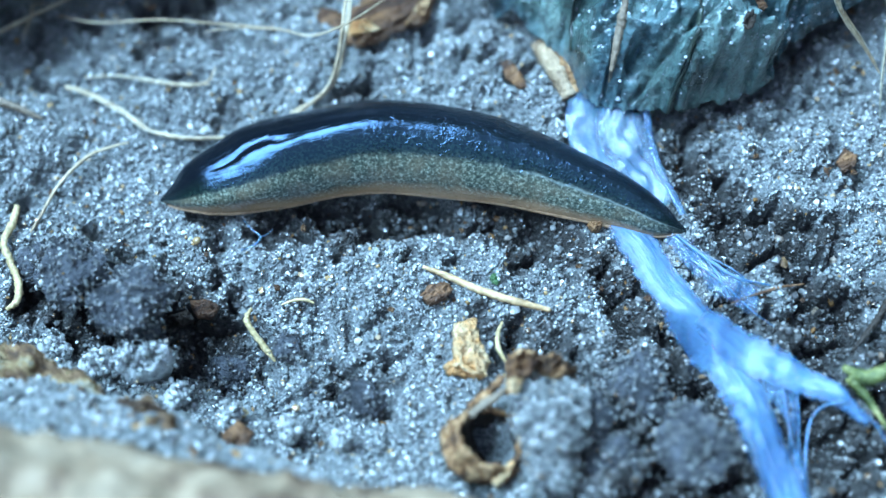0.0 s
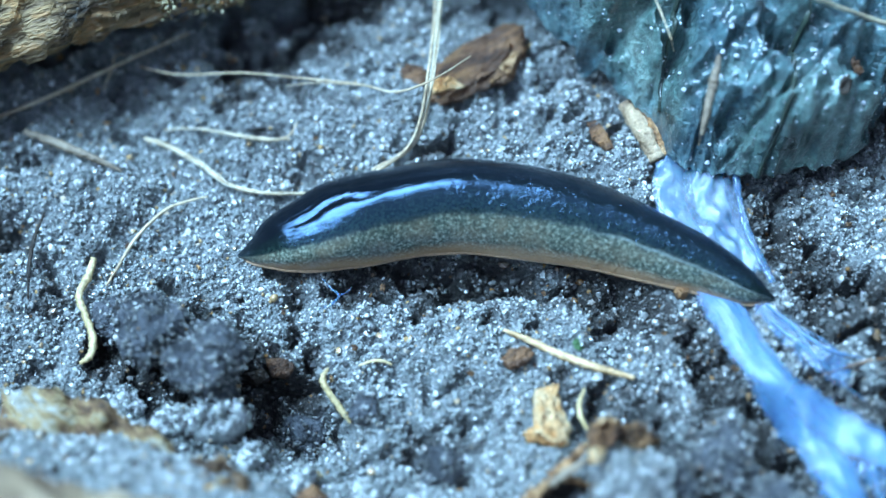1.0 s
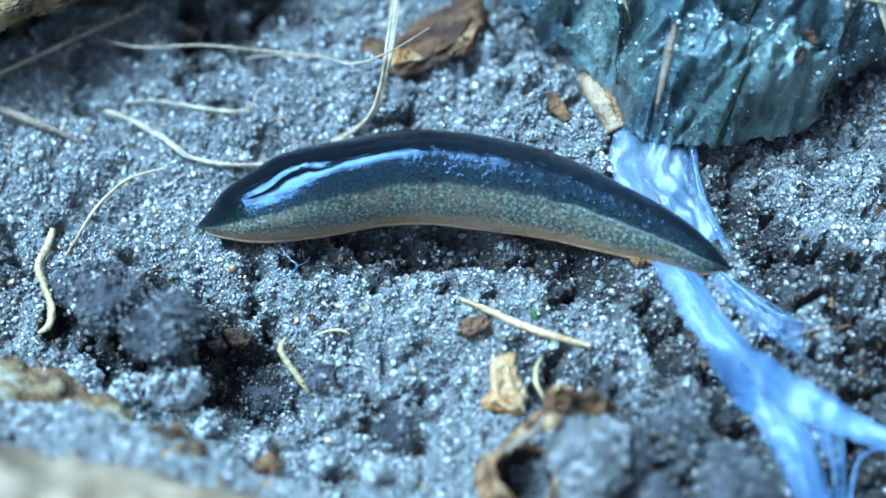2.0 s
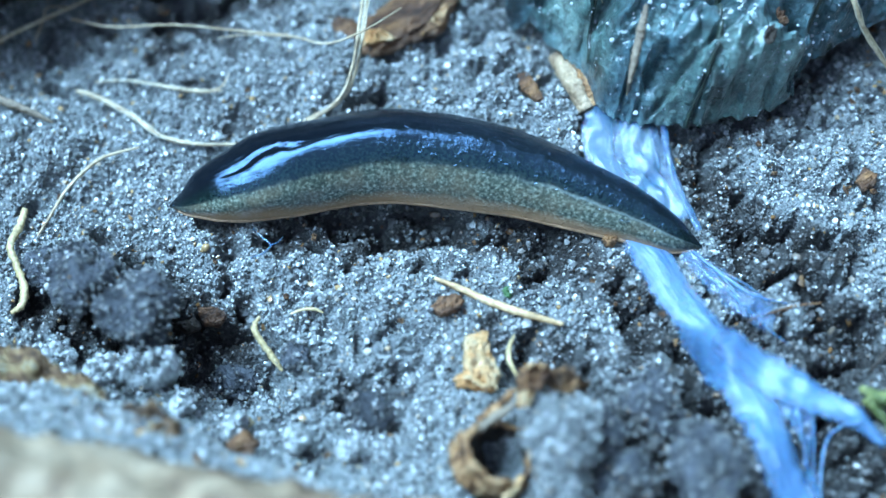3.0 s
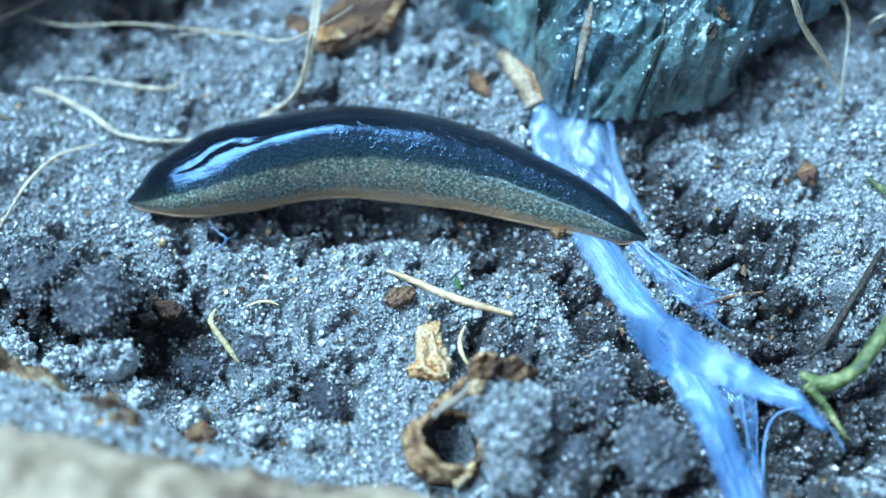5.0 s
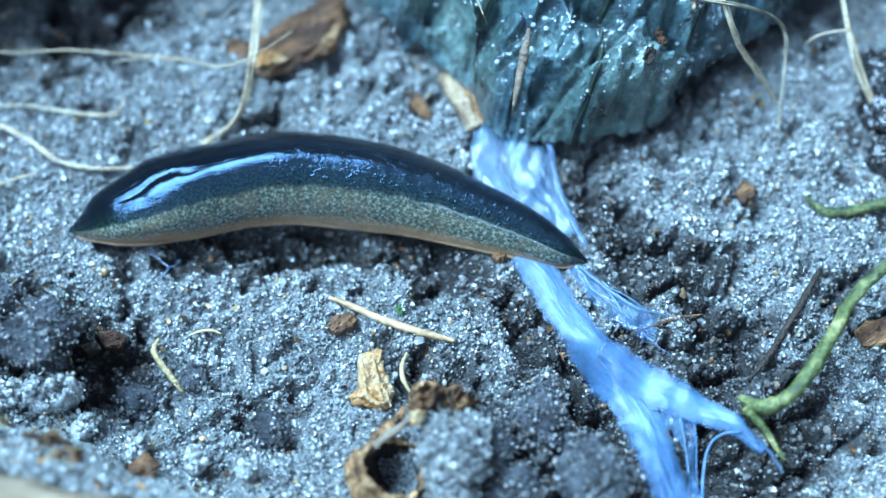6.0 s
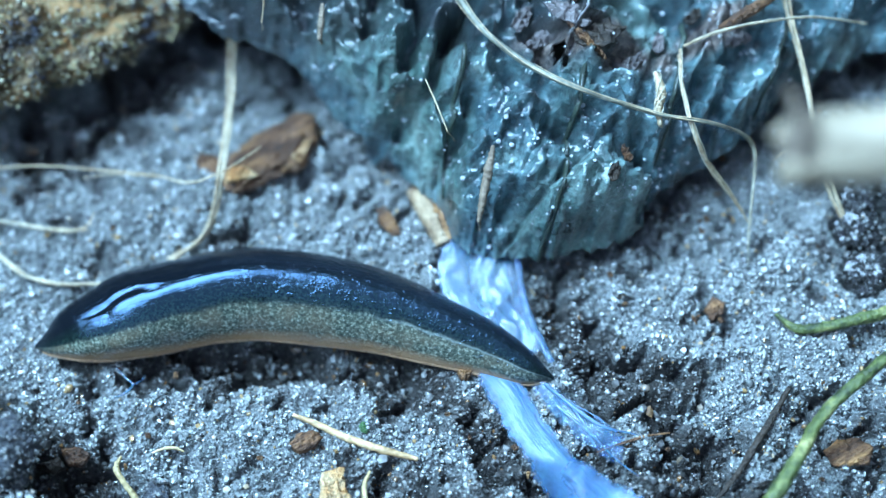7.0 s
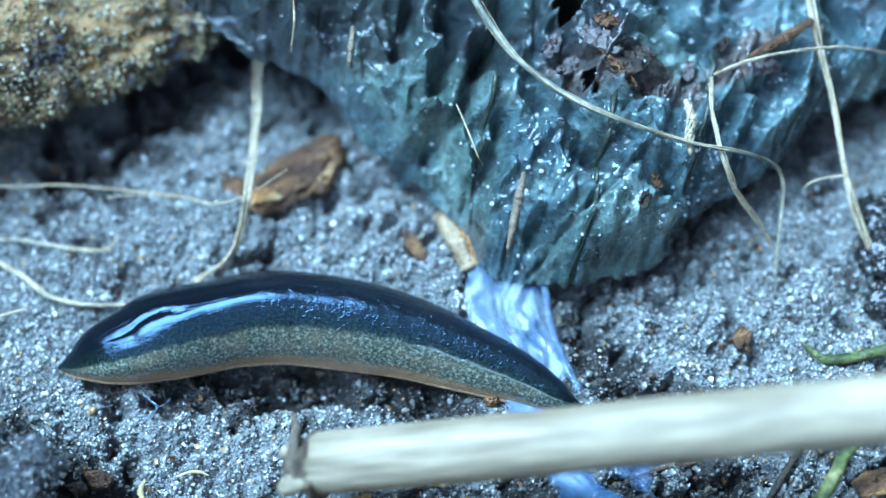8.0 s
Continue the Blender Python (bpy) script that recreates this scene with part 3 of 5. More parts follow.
def build_ground():
    xs = np.concatenate([[-3e4, -8000, -2000, -600, -250], np.arange(-75, 95.01, 0.34), [250, 600, 2000, 8000, 3e4]])
    ys = np.concatenate([[-3e4, -8000, -2000, -600, -250], np.arange(-60, 78.01, 0.34), [250, 600, 2000, 8000, 3e4]])
    x, y = np.meshgrid(xs, ys)
    z = relief(x, y)
    nx, ny = len(xs), len(ys)
    k = (np.arange(ny - 1)[:, None] * nx + np.arange(nx - 1)).ravel()
    me = mesh_of("ground", np.stack([x, y, z], -1).reshape(-1, 3), np.stack([k, k + 1, k + nx + 1, k + nx], 1).tolist())
    me.attributes.new("humus_and_shade", "FLOAT", "POINT").data.foreach_set("value", humus_and_shade(x, y).ravel().astype(np.float32))
    ob = part("ground", me, SOIL)
    tagged(ob, "damp grey sand mixed with dark rotted soil", "ground", kind="structure")


def ico():
    p = (1 + 5**0.5) / 2
    v = np.array([(-1, p, 0), (1, p, 0), (-1, -p, 0), (1, -p, 0), (0, -1, p), (0, 1, p), (0, -1, -p), (0, 1, -p), (p, 0, -1), (p, 0, 1), (-p, 0, -1), (-p, 0, 1)], float)
    f = np.array([(0, 11, 5), (0, 5, 1), (0, 1, 7), (0, 7, 10), (0, 10, 11), (1, 5, 9), (5, 11, 4), (11, 10, 2), (10, 7, 6), (7, 1, 8),
                  (3, 9, 4), (3, 4, 2), (3, 2, 6), (3, 6, 8), (3, 8, 9), (4, 9, 5), (2, 4, 11), (6, 2, 10), (8, 6, 7), (9, 8, 1)])
    return v / np.linalg.norm(v[0]), f


def grains_mesh(name, centres, sizes, seed, dark):
    """Many small angular grains in one mesh."""
    v, f = ico()
    rs = np.random.RandomState(seed)
    n = len(centres)
    q = rs.normal(size=(n, 4))
    q /= np.linalg.norm(q, axis=1)[:, None]
    w, a, b, c = q.T
    turn = np.stack([1 - 2 * (b * b + c * c), 2 * (a * b - c * w), 2 * (a * c + b * w), 2 * (a * b + c * w), 1 - 2 * (a * a + c * c), 2 * (b * c - a * w),
                     2 * (a * c - b * w), 2 * (b * c + a * w), 1 - 2 * (a * a + b * b)], -1).reshape(n, 3, 3)
    shape = v[None] * rs.uniform(0.62, 1.3, (n, 1, 3)) * rs.uniform(0.74, 1.22, (n, 12, 1)) * np.asarray(sizes)[:, None, None]
    verts = np.einsum("nij,nkj->nki", turn, shape) + np.asarray(centres)[:, None]
    faces = (f[None] + 12 * np.arange(n)[:, None, None]).reshape(-1, 3)
    me = bpy.data.meshes.new(name)
    me.vertices.add(12 * n)
    me.vertices.foreach_set("co", (verts * MM).astype(np.float32).ravel())
    me.loops.add(60 * n)
    me.loops.foreach_set("vertex_index", faces.ravel().astype(np.int32))
    me.polygons.add(20 * n)
    me.polygons.foreach_set("loop_start", np.arange(0, 60 * n, 3, dtype=np.int32))
    me.update(calc_edges=True)
    me.polygons.foreach_set("use_smooth", np.repeat(rs.rand(n) < 0.25, 20))
    me.attributes.new("humus_and_shade", "FLOAT", "POINT").data.foreach_set("value", np.repeat(dark, 12).astype(np.float32))
    return me


def crust(me, count, seed, low=0.1, high=0.8, big=0.022, least=None):
    """Grains stuck to the upper faces of a mesh."""
    rs = np.random.RandomState(seed)
    co = np.empty(3 * len(me.vertices), np.float32)
    me.vertices.foreach_get("co", co)
    co = co.reshape(-1, 3) / MM
    no = np.empty(3 * len(me.vertices), np.float32)
    me.vertices.foreach_get("normal", no)
    no = no.reshape(-1, 3)
    good = np.where(no[:, 2] > 0.05)[0]
    pick = good[rs.randint(0, len(good), count)]
    places = co[pick] + no[pick] * 0.05 + rs.normal(size=(count, 3)) * 0.22
    return grains_mesh("grain_crust", places, rs.gamma(9, big, count).clip(0.09, 0.42), seed, rs.uniform(low, high, count))


def build_grains():
    rs = np.random.RandomState(3)
    n = 200000
    x, y = rs.uniform(-50, 71, n), rs.uniform(-32, 50, n)
    dark = humus_and_shade(x, y)
    keep = rs.rand(n) > 0.40 * dark
    keep &= y < np.interp(x, [p[0] for p in LEAF_EDGE], [p[1] for p in LEAF_EDGE]) + 3
    keep &= y < 45 + 0.55 * x
    keep &= np.hypot(x - 5.33, (y + 21.07) * 1.15) > 2.5
    keep &= (np.abs(y - np.interp(x, [p[0] for p in SPINE], [p[1] for p in SPINE])) > 2.5) | (x < -22) | (x > 24)
    keep &= (np.abs(x - np.interp(y, BAND_Y, BAND_X)) > 1.6) | (y > 0)
    x, y, dark = x[keep], y[keep], dark[keep]
    dark = smooth_step(dark, 0.25, 0.70)
    size = rs.gamma(6, 0.0235, len(x)).clip(0.06, 0.36) * np.where((dark > 0.5) & (rs.rand(len(x)) < 0.12), 1.7, 1.0)
    z = relief(x, y) + size * rs.uniform(-0.2, 0.9, len(x))
    dark = (dark + rs.uniform(-0.35, 0.3, len(x))).clip(0, 1)
    ob = part("sand_grains", grains_mesh("sand_grains", np.stack([x, y, z], -1), size, 4, dark), GRAIN)
    tagged(ob, "wet glinting quartz sand grains lying loose", "sand", kind="stuff")


# ---- the flatworm ----
def build_worm():
    rings, sides = 200, 112
    line = spline([(x, y, w) for x, y, w in SPINE], rings)
    along = np.gradient(line[:, :2], axis=0)
    along /= np.linalg.norm(along, axis=1)[:, None]
    verts, uvs = [], []
    for k in range(rings):
        u = k / (rings - 1)
        x, y, w = line[k]
        w = max(w, 0.12)
        side = np.array((along[k][1], -along[k][0]))
        high = w * (1.28 - 0.18 * smooth_step(np.array(u), 0.55, 1.0) - 0.12 * (1 - smooth_step(np.array(u), 0.0, 0.25)))
        calm = float(smooth_step(np.array(u), 0.18, 0.42))
        floor_ = 0.1 + 0.5 * math.sin(math.pi * u)
        for j in range(sides):
            a = 2 * math.pi * j / sides
            c, s = math.cos(a), math.sin(a)
            if s >= 0:
                off = w * math.copysign(abs(c) ** 0.94, c)
                z = floor_ + high * s ** (0.44 + 0.54 * calm) * (1 - (0.04 + 0.06 * calm) * abs(c))
            else:
                off, z = w * c * (1 - 0.06 * abs(s)), floor_ + 0.12 * w * s
            q = Vector((x * 0.25, y * 0.25, a * 0.8))
            late = float(smooth_step(np.array(u), 0.45, 0.75))
            swell = (0.3 + 0.7 * calm) * (0.10 * noise.noise(q) + 0.04 * late * noise.noise(q * 3.0))
            swell += 0.03 * (1 - calm) * noise.noise(Vector((x * 0.9, y * 1.2, 4.0))) + (0.008 + 0.025 * late) * noise.noise(Vector((x * 1.7, y * 2.2, 9.0)))
            if s > 0:
                z += swell * min(w, 3) * 0.45 * s
                turn = a / math.pi - 0.535 - 0.04 * noise.noise(Vector((u * 16, 2.0, 0.5)))
                crease = math.exp(-((turn / 0.026) ** 2)) * float(smooth_step(np.array(u), 0.15, 0.20) * (1 - smooth_step(np.array(u), 0.33, 0.42)))
                z -= 0.16 * crease
            verts.append((x + side[0] * off, y + side[1] * off, z))
            uvs.append((u, (a / math.pi) if a <= math.pi else (0.0 if a > 1.5 * math.pi else 1.0)))
    faces = [(k * sides + j, k * sides + (j + 1) % sides, (k + 1) * sides + (j + 1) % sides, (k + 1) * sides + j) for k in range(rings - 1) for j in range(sides)]
    faces += [tuple(range(sides - 1, -1, -1)), tuple((rings - 1) * sides + j for j in range(sides))]
    worm = thing("flatworm", "glossy wet dark flatworm with speckled grey flanks on sand", "flatworm")
    me = mesh_of("body", verts, faces)
    layer = me.uv_layers.new(name="UVMap")
    index = np.empty(len(me.loops), np.int32)
    me.loops.foreach_get("vertex_index", index)
    layer.data.foreach_set("uv", np.array(uvs, np.float32)[index].ravel())
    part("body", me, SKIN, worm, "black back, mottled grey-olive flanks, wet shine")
    # the creeping sole shows as a thin peach margin
    near = []
    for k in range(6, rings - 4):
        x, y, w = line[k]
        side = np.array((along[k][1], -along[k][0]))
        near.append((x + side[0] * w * 0.90, y + side[1] * w * 0.90, 0.22 + 0.45 * math.sin(math.pi * k / rings)))
    verts, faces = tube(near[::6] + [near[-1]], (0.15, 0.44, 0.52, 0.56, 0.52, 0.46, 0.18), 130, 10, 0.12, 2, 0.8)
    part("sole_margin", mesh_of("sole_margin", verts, faces), SOLE, worm, "thin peach-coloured sole edge")


# ---- roots and fibres ----
def rootlet(name, label, category, group, strands, material, sides=7, rough=0.3, seed=1):
    ob = thing(name, label, category, group)
    for n, (points, radii) in enumerate(strands):
        radii = [0.76 * r for r in radii]
        verts, faces = tube(points, radii, min(16 * len(points), 110), sides, rough, seed + n)
        part("strand", with_edge(mesh_of("strand", verts, faces), np.full(len(verts), 0.55)), material, ob)
        if material in (ROOT_TAN, ROOT_GREY) and max(radii) >= 0.19:
            # loose fibres that wind along the strand
            for k in range(3):
                line = spline(points, 60)
                first, last = ((0, 60), (4, 48), (16, 57))[k]
                run = []
                for j in range(first, last, 3):
                    r = 1.15 * float(np.interp(j / 59, np.linspace(0, 1, len(radii)), radii)) + 0.10 * noise.noise(Vector((j * 0.2, k * 5.0, seed)))
                    a = 0.16 * j + 2.1 * k + 1.2 * noise.noise(Vector((j * 0.07, k * 3.0, 1.0)))
                    run.append(line[j] + r * np.array((math.cos(a), 0.6 * math.cos(a), 0.5 + 0.5 * math.sin(a))))
                verts, faces = tube(run, (0.03, 0.06, 0.065, 0.05, 0.02), 90, 5, 0.3, seed + 7 * k)
                part("fibre", mesh_of("fibre", verts, faces), ROOT_FIBRE if material is ROOT_TAN else ROOT_TAN, ob, "thin pale loose fibre")
    return ob


def on_ground(points, lift=0.2):
    return [(x, y, height_at(x, y) + (rest[0] if rest else lift)) for x, y, *rest in points]


def over_leaf(points, lift=0.35):
    """The line through the points, raised smoothly towards the eye where it would run below the leaf's surface."""
    line = spline(points, 6 * len(points))
    grid = LEAF_GRID.reshape(-1, 3)
    need = np.zeros(len(line))
    for k, p in enumerate(line):
        near = (grid[:, 0] - p[0]) ** 2 + (grid[:, 1] - p[1]) ** 2 < 0.6
        if near.any():
            need[k] = max(0.0, grid[near, 2].max() + lift - p[2])
    wide = np.array([need[max(0, k - 5) : k + 6].max() for k in range(len(need))])
    wide = np.convolve(np.pad(wide, 5, "edge"), np.ones(11) / 11, "valid")
    wide[-len(line) // 6 :] *= np.linspace(1, 0, len(wide[-len(line) // 6 :]))
    wide = np.maximum(wide, 0.6 * need)
    return [(x - r * (x + 32) / 150, y - r * (y + 66) / 150, z + r) for (x, y, z), r in zip(line, wide)]


ROOTS = "pale rootlets and fibres on the sand"


def build_roots():
    rootlet("root_fibre", "long pale twisted grass root rising from the sand", "root", ROOTS, [
        (((-7.36, 37.57, 4.25), (-7.29, 31.78, 4.04), (-7.32, 26.71, 3.93), (-7.95, 19.44, 4.58), (-8.28, 15.82, 2.66), (-9.16, 13.58, 0.82), (-12.32, 10.72, 0.15)), (0.26, 0.30, 0.30, 0.26, 0.26, 0.32, 0.28)),
        (((-7.92, 37.48, 4.24), (-7.89, 31.54, 4.29), (-7.80, 25.99, 3.96), (-8.43, 19.04, 4.64), (-8.70, 15.44, 2.71), (-9.70, 13.07, 0.88), (-12.71, 10.92, 0.13)), (0.18, 0.18, 0.20, 0.20, 0.18, 0.20, 0.16)),
    ], ROOT_TAN)
    rootlet("root_fibre", "hair-thin pale root fibre lying over the sand", "root", ROOTS, [
        (((-34.78, 18.26, 1.36), (-31.00, 17.88, 1.46), (-25.40, 18.40, 2.21), (-20.69, 18.62, 2.14), (-14.35, 18.61, 2.29), (-11.19, 18.06, 2.63), (-8.35, 17.76, 5.94), (-4.46, 21.52, 4.90)), (0.10, 0.15, 0.13, 0.16, 0.15, 0.14, 0.08)),
        (((-21.23, 17.83, 1.79), (-18.56, 18.29, 2.16), (-14.35, 18.55, 2.29)), (0.06, 0.08, 0.05)),
    ], ROOT_TAN, 6)
    rootlet("root_fibre", "grey forked root fibre lying on the sand", "root", ROOTS, [
        (((-46.94, 11.51, 0.78), (-41.83, 14.44, 1.46), (-37.15, 18.02, 1.19), (-30.59, 22.35, 1.62)), (0.22, 0.28, 0.22, 0.14)),
        (((-37.85, 16.34, -0.41), (-37.23, 17.81, 1.13), (-36.96, 19.08, 1.47), (-35.25, 19.61, 1.10)), (0.08, 0.12, 0.10, 0.06)),
    ], ROOT_TAN)
    rootlet("root_fibre", "pale bent rootlet running under the flatworm", "root", ROOTS, [
        (((-33.69, 11.77, -0.35), (-31.87, 11.49, -0.50), (-28.95, 10.07, -0.30), (-25.58, 7.88, -0.07), (-22.40, 7.26, 0.33), (-17.25, 7.88, 0.22)), (0.22, 0.34, 0.30, 0.26, 0.26, 0.22)),
    ], ROOT_TAN)
    rootlet("root_fibre", "thin arched tan rootlet on the sand", "root", ROOTS, [
        (((-27.55, 6.19, 0.55), (-29.41, 5.39, 0.67), (-31.32, 4.06, 0.97), (-33.53, 1.21, 0.82), (-34.93, -1.95, 0.69), (-36.01, -4.15, 0.29)), (0.12, 0.18, 0.22, 0.20, 0.18, 0.12)),
    ], ROOT_TAN)
    rootlet("root_fibre", "short tan rootlet with a forked tip", "root", ROOTS, [
        (((-32.00, 13.10, -0.66), (-28.95, 13.51, -0.47), (-25.32, 13.09, -0.14), (-22.70, 13.04, -0.19), (-20.42, 13.11, 0.35)), (0.10, 0.16, 0.24, 0.30, 0.12)),
        (((-22.19, 12.98, -0.07), (-20.60, 13.40, 0.42), (-19.87, 14.81, 0.64)), (0.14, 0.12, 0.07)),
    ], ROOT_TAN)
    rootlet("yellow_root", "knobbly fleshy yellow root on the sand", "root", ROOTS, [
        (((-36.96, -1.22, 0.98), (-37.26, -2.95, 0.92), (-37.87, -4.85, 0.85), (-37.12, -6.47, 0.48), (-36.37, -8.29, 0.64), (-36.28, -10.06, 0.81), (-37.13, -10.89, 0.47)), (0.40, 0.46, 0.40, 0.42, 0.46, 0.44, 0.25)),
    ], ROOT_YELLOW, 9, 0.5)
    rootlet("yellow_root", "short pale yellow root tip leaning in a hollow", "root", ROOTS, [
        (((-15.89, -9.11, 0.36), (-16.25, -10.06, -0.18), (-15.46, -11.26, -0.58), (-14.23, -12.46, -1.21), (-13.43, -13.31, -1.69)), (0.18, 0.38, 0.34, 0.42, 0.16)),
    ], ROOT_YELLOW, 9, 0.4)
    rootlet("root_fibre", "small tan rootlet half sunk in sand", "root", ROOTS, [
        (((-13.10, -8.32, -0.44), (-12.00, -7.87, -0.28), (-10.99, -7.79, -0.15), (-10.17, -8.08, -0.09)), (0.10, 0.20, 0.22, 0.10)),
    ], ROOT_YELLOW)
    rootlet("yellow_root", "small curved yellow-green rootlet beside a wood chip", "root", ROOTS, [
        (((7.28, -8.85, 0.39), (6.73, -10.22, 0.71), (6.75, -11.54, 0.70), (7.43, -12.77, 0.59)), (0.16, 0.30, 0.32, 0.20)),
    ], ROOT_YELLOW, 9)
    rootlet("mucus_thread", "small bluish curled thread of slime beside the flatworm", "slime thread", "", [
        (((-16.88, -0.52, 0.24), (-16.01, -1.44, 0.28), (-15.26, -2.15, 0.33), (-15.93, -3.14, 0.48), (-17.02, -3.69, 0.52)), (0.06, 0.10, 0.18, 0.17, 0.08)),
        (((-15.26, -2.15, 0.33), (-14.55, -1.71, 0.20), (-14.06, -1.03, 0.13)), (0.14, 0.07, 0.04)),
    ], PALE_SLIME, 8)
    rootlet("root_fibre", "pale split grass root hanging from the leaf", "root", ROOTS, [
        (over_leaf(((39.33, 36.30, 8.86), (39.39, 32.55, 8.31), (40.53, 28.24, 7.32), (42.68, 24.90, 5.42), (45.85, 22.29, 3.56), (48.05, 20.85, 1.63))), (0.20, 0.30, 0.34, 0.36, 0.28, 0.10)),
        (over_leaf(((39.06, 35.63, 8.76), (39.59, 30.70, 8.07), (41.41, 26.51, 6.44), (44.57, 23.63, 4.52), (47.17, 21.26, 2.62))), (0.10, 0.14, 0.14, 0.12, 0.06)),
    ], ROOT_TAN)
    rootlet("root_fibre", "dull grey hooked grass root hanging from the leaf", "root", ROOTS, [
        (over_leaf(((11.29, 40.93, 13.40), (13.78, 37.40, 12.32), (17.42, 33.82, 11.10), (22.76, 31.07, 9.95), (29.01, 29.52, 9.16), (36.62, 29.32, 7.12), (42.67, 28.61, 7.58), (46.33, 28.16, 6.76), (47.78, 26.52, 5.54), (47.88, 22.79, 3.73), (47.64, 19.44, 2.45), (48.19, 16.32, 0.11))), (0.45, 0.50, 0.48, 0.40, 0.34, 0.30, 0.24, 0.24, 0.20, 0.22, 0.18, 0.08)),
    ], ROOT_GREY)
    rootlet("root_fibre", "long frayed pale root standing at an angle", "root", ROOTS, [
        (((48.01, 47.89, 15.01), (49.94, 41.33, 12.55), (52.74, 35.36, 9.32), (54.24, 29.25, 7.17), (56.54, 25.13, 3.96), (59.43, 22.06, 1.32), (62.63, 17.96, -0.60)), (0.30, 0.36, 0.34, 0.34, 0.36, 0.26, 0.12)),
        (((48.79, 48.01, 15.04), (50.63, 40.10, 12.47), (52.94, 33.86, 9.60), (54.50, 28.62, 7.16), (57.40, 24.98, 3.81), (60.26, 21.26, 1.08), (63.03, 17.20, -0.28)), (0.20, 0.20, 0.24, 0.20, 0.20, 0.20, 0.10)),
        (((54.98, 28.09, 6.75), (53.06, 27.96, 5.97), (51.36, 27.51, 5.34), (50.28, 26.69, 4.97)), (0.14, 0.14, 0.12, 0.05)),
    ], ROOT_TAN)
    rootlet("root_fibre", "thin olive root lying across the rotting leaf", "root", ROOTS, [
        (over_leaf(((39.74, 36.71, 8.86), (43.56, 38.78, 9.08), (48.53, 40.27, 9.90), (54.33, 41.39, 10.44), (60.85, 42.02, 9.74))), (0.20, 0.26, 0.22, 0.18, 0.14)),
    ], ROOT_TAN)
    rootlet("root_fibre", "fine pale root hair on the leaf", "root", ROOTS, [
        (over_leaf(((-5.00, 39.04, 9.85), (-4.66, 36.12, 9.37), (-4.59, 34.77, 8.42), (-4.62, 33.31, 7.09))), (0.12, 0.18, 0.12, 0.06)),
    ], ROOT_TAN, 6)
    rootlet("root_fibre", "fine pale root hair on the leaf", "root", ROOTS, [
        (over_leaf(((12.19, 29.91, 7.45), (13.58, 27.57, 6.57), (15.28, 24.39, 5.42))), (0.10, 0.14, 0.07)),
    ], ROOT_TAN, 6)
    rootlet("green_stem", "thick mossy green stem lying on the sand", "plant stem", "green stems", [
        (((62.40, 7.11, 4.54), (57.22, 2.88, 4.61), (52.88, -0.97, 3.87), (49.77, -5.39, 4.18), (47.40, -8.69, 3.94), (45.08, -11.48, 3.16), (42.35, -12.71, 2.37), (40.47, -11.40, 1.10)), (0.8, 0.85, 0.82, 0.9, 1.1, 0.95, 1.05, 0.45)),
        (((40.72, -12.51, 1.68), (42.87, -14.57, 0.94), (44.99, -17.25, 0.17)), (0.8, 0.55, 0.2)),
    ], STEM, 12, 0.28)
    rootlet("green_stem", "thin yellow-green stem tip on the sand", "plant stem", "green stems", [
        (((64.82, 12.77, 1.39), (59.90, 11.14, 1.26), (55.57, 9.99, 0.79), (52.68, 9.61, 0.67), (50.59, 11.13, 0.43)), (0.9, 0.8, 0.72, 0.62, 0.25)),
    ], STEM, 12, 0.25)
    rootlet("dark_twig", "dark thin rotten twig half buried in soil", "twig", "", [
        (((51.11, 3.00, 0.68), (47.59, -2.04, 1.07), (44.80, -6.16, 0.24), (42.25, -9.16, -0.11)), (0.35, 0.5, 0.45, 0.25)),
    ], WOOD_DARK, 8)
    rootlet("red_fibre", "thin reddish-brown stalk lying on the sand", "twig", "", [
        (((29.69, -5.60, 1.11), (32.34, -4.53, 1.14), (34.81, -3.55, 0.95), (37.65, -2.83, 0.60)), (0.10, 0.20, 0.20, 0.10)),
    ], BARK_RED, 8)
    rootlet("twig", "smooth pale straw-coloured twig lying on the sand", "twig", "", [
        (((-0.14, -3.82, 0.21), (2.10, -4.57, 0.25), (5.26, -5.86, 0.41), (8.42, -6.78, 0.62), (11.88, -7.43, 0.61)), (0.22, 0.42, 0.50, 0.52, 0.30)),
    ], STRAW, 10, 0.2)
    peeled = rootlet("twig", "stubby pale peeled twig leaning from the sand", "twig", "", [
        (((11.71, 20.93, 0.63), (12.60, 19.31, 0.95), (13.52, 17.45, 1.14), (14.74, 15.06, 0.84)), (0.9, 1.2, 1.25, 1.05)),
    ], PEELED, 12, 0.25)
    # darker brown along the twig's right side
    verts, faces = tube(((12.51, 21.01, 0.93), (13.51, 19.27, 1.26), (14.36, 17.60, 1.45), (15.51, 15.55, 1.04)), (0.35, 0.6, 0.65, 0.4), 40, 9, 0.6, 77)
    part("thin_strip", mesh_of("thin_strip", verts, faces), BARK_DARK, peeled, "dark brown strip along the right side of the twig")
    rootlet("splinter", "flat grey wood splinter lying on the leaf", "splinter", "", [
        (over_leaf(((19.27, 23.73, 6.52), (18.80, 21.13, 5.91), (18.36, 18.04, 4.46), (18.05, 15.70, 3.41))), (0.25, 0.62, 0.45, 0.12)),
    ], WOOD_GREY, 8, 0.4)
    rootlet("splinter", "small upright splinter on the leaf", "splinter", "", [
        (over_leaf(((1.54, 36.99, 7.78), (1.47, 34.89, 7.21), (1.41, 33.08, 6.60))), (0.25, 0.45, 0.2)),
    ], WOOD_GREY, 8, 0.4)
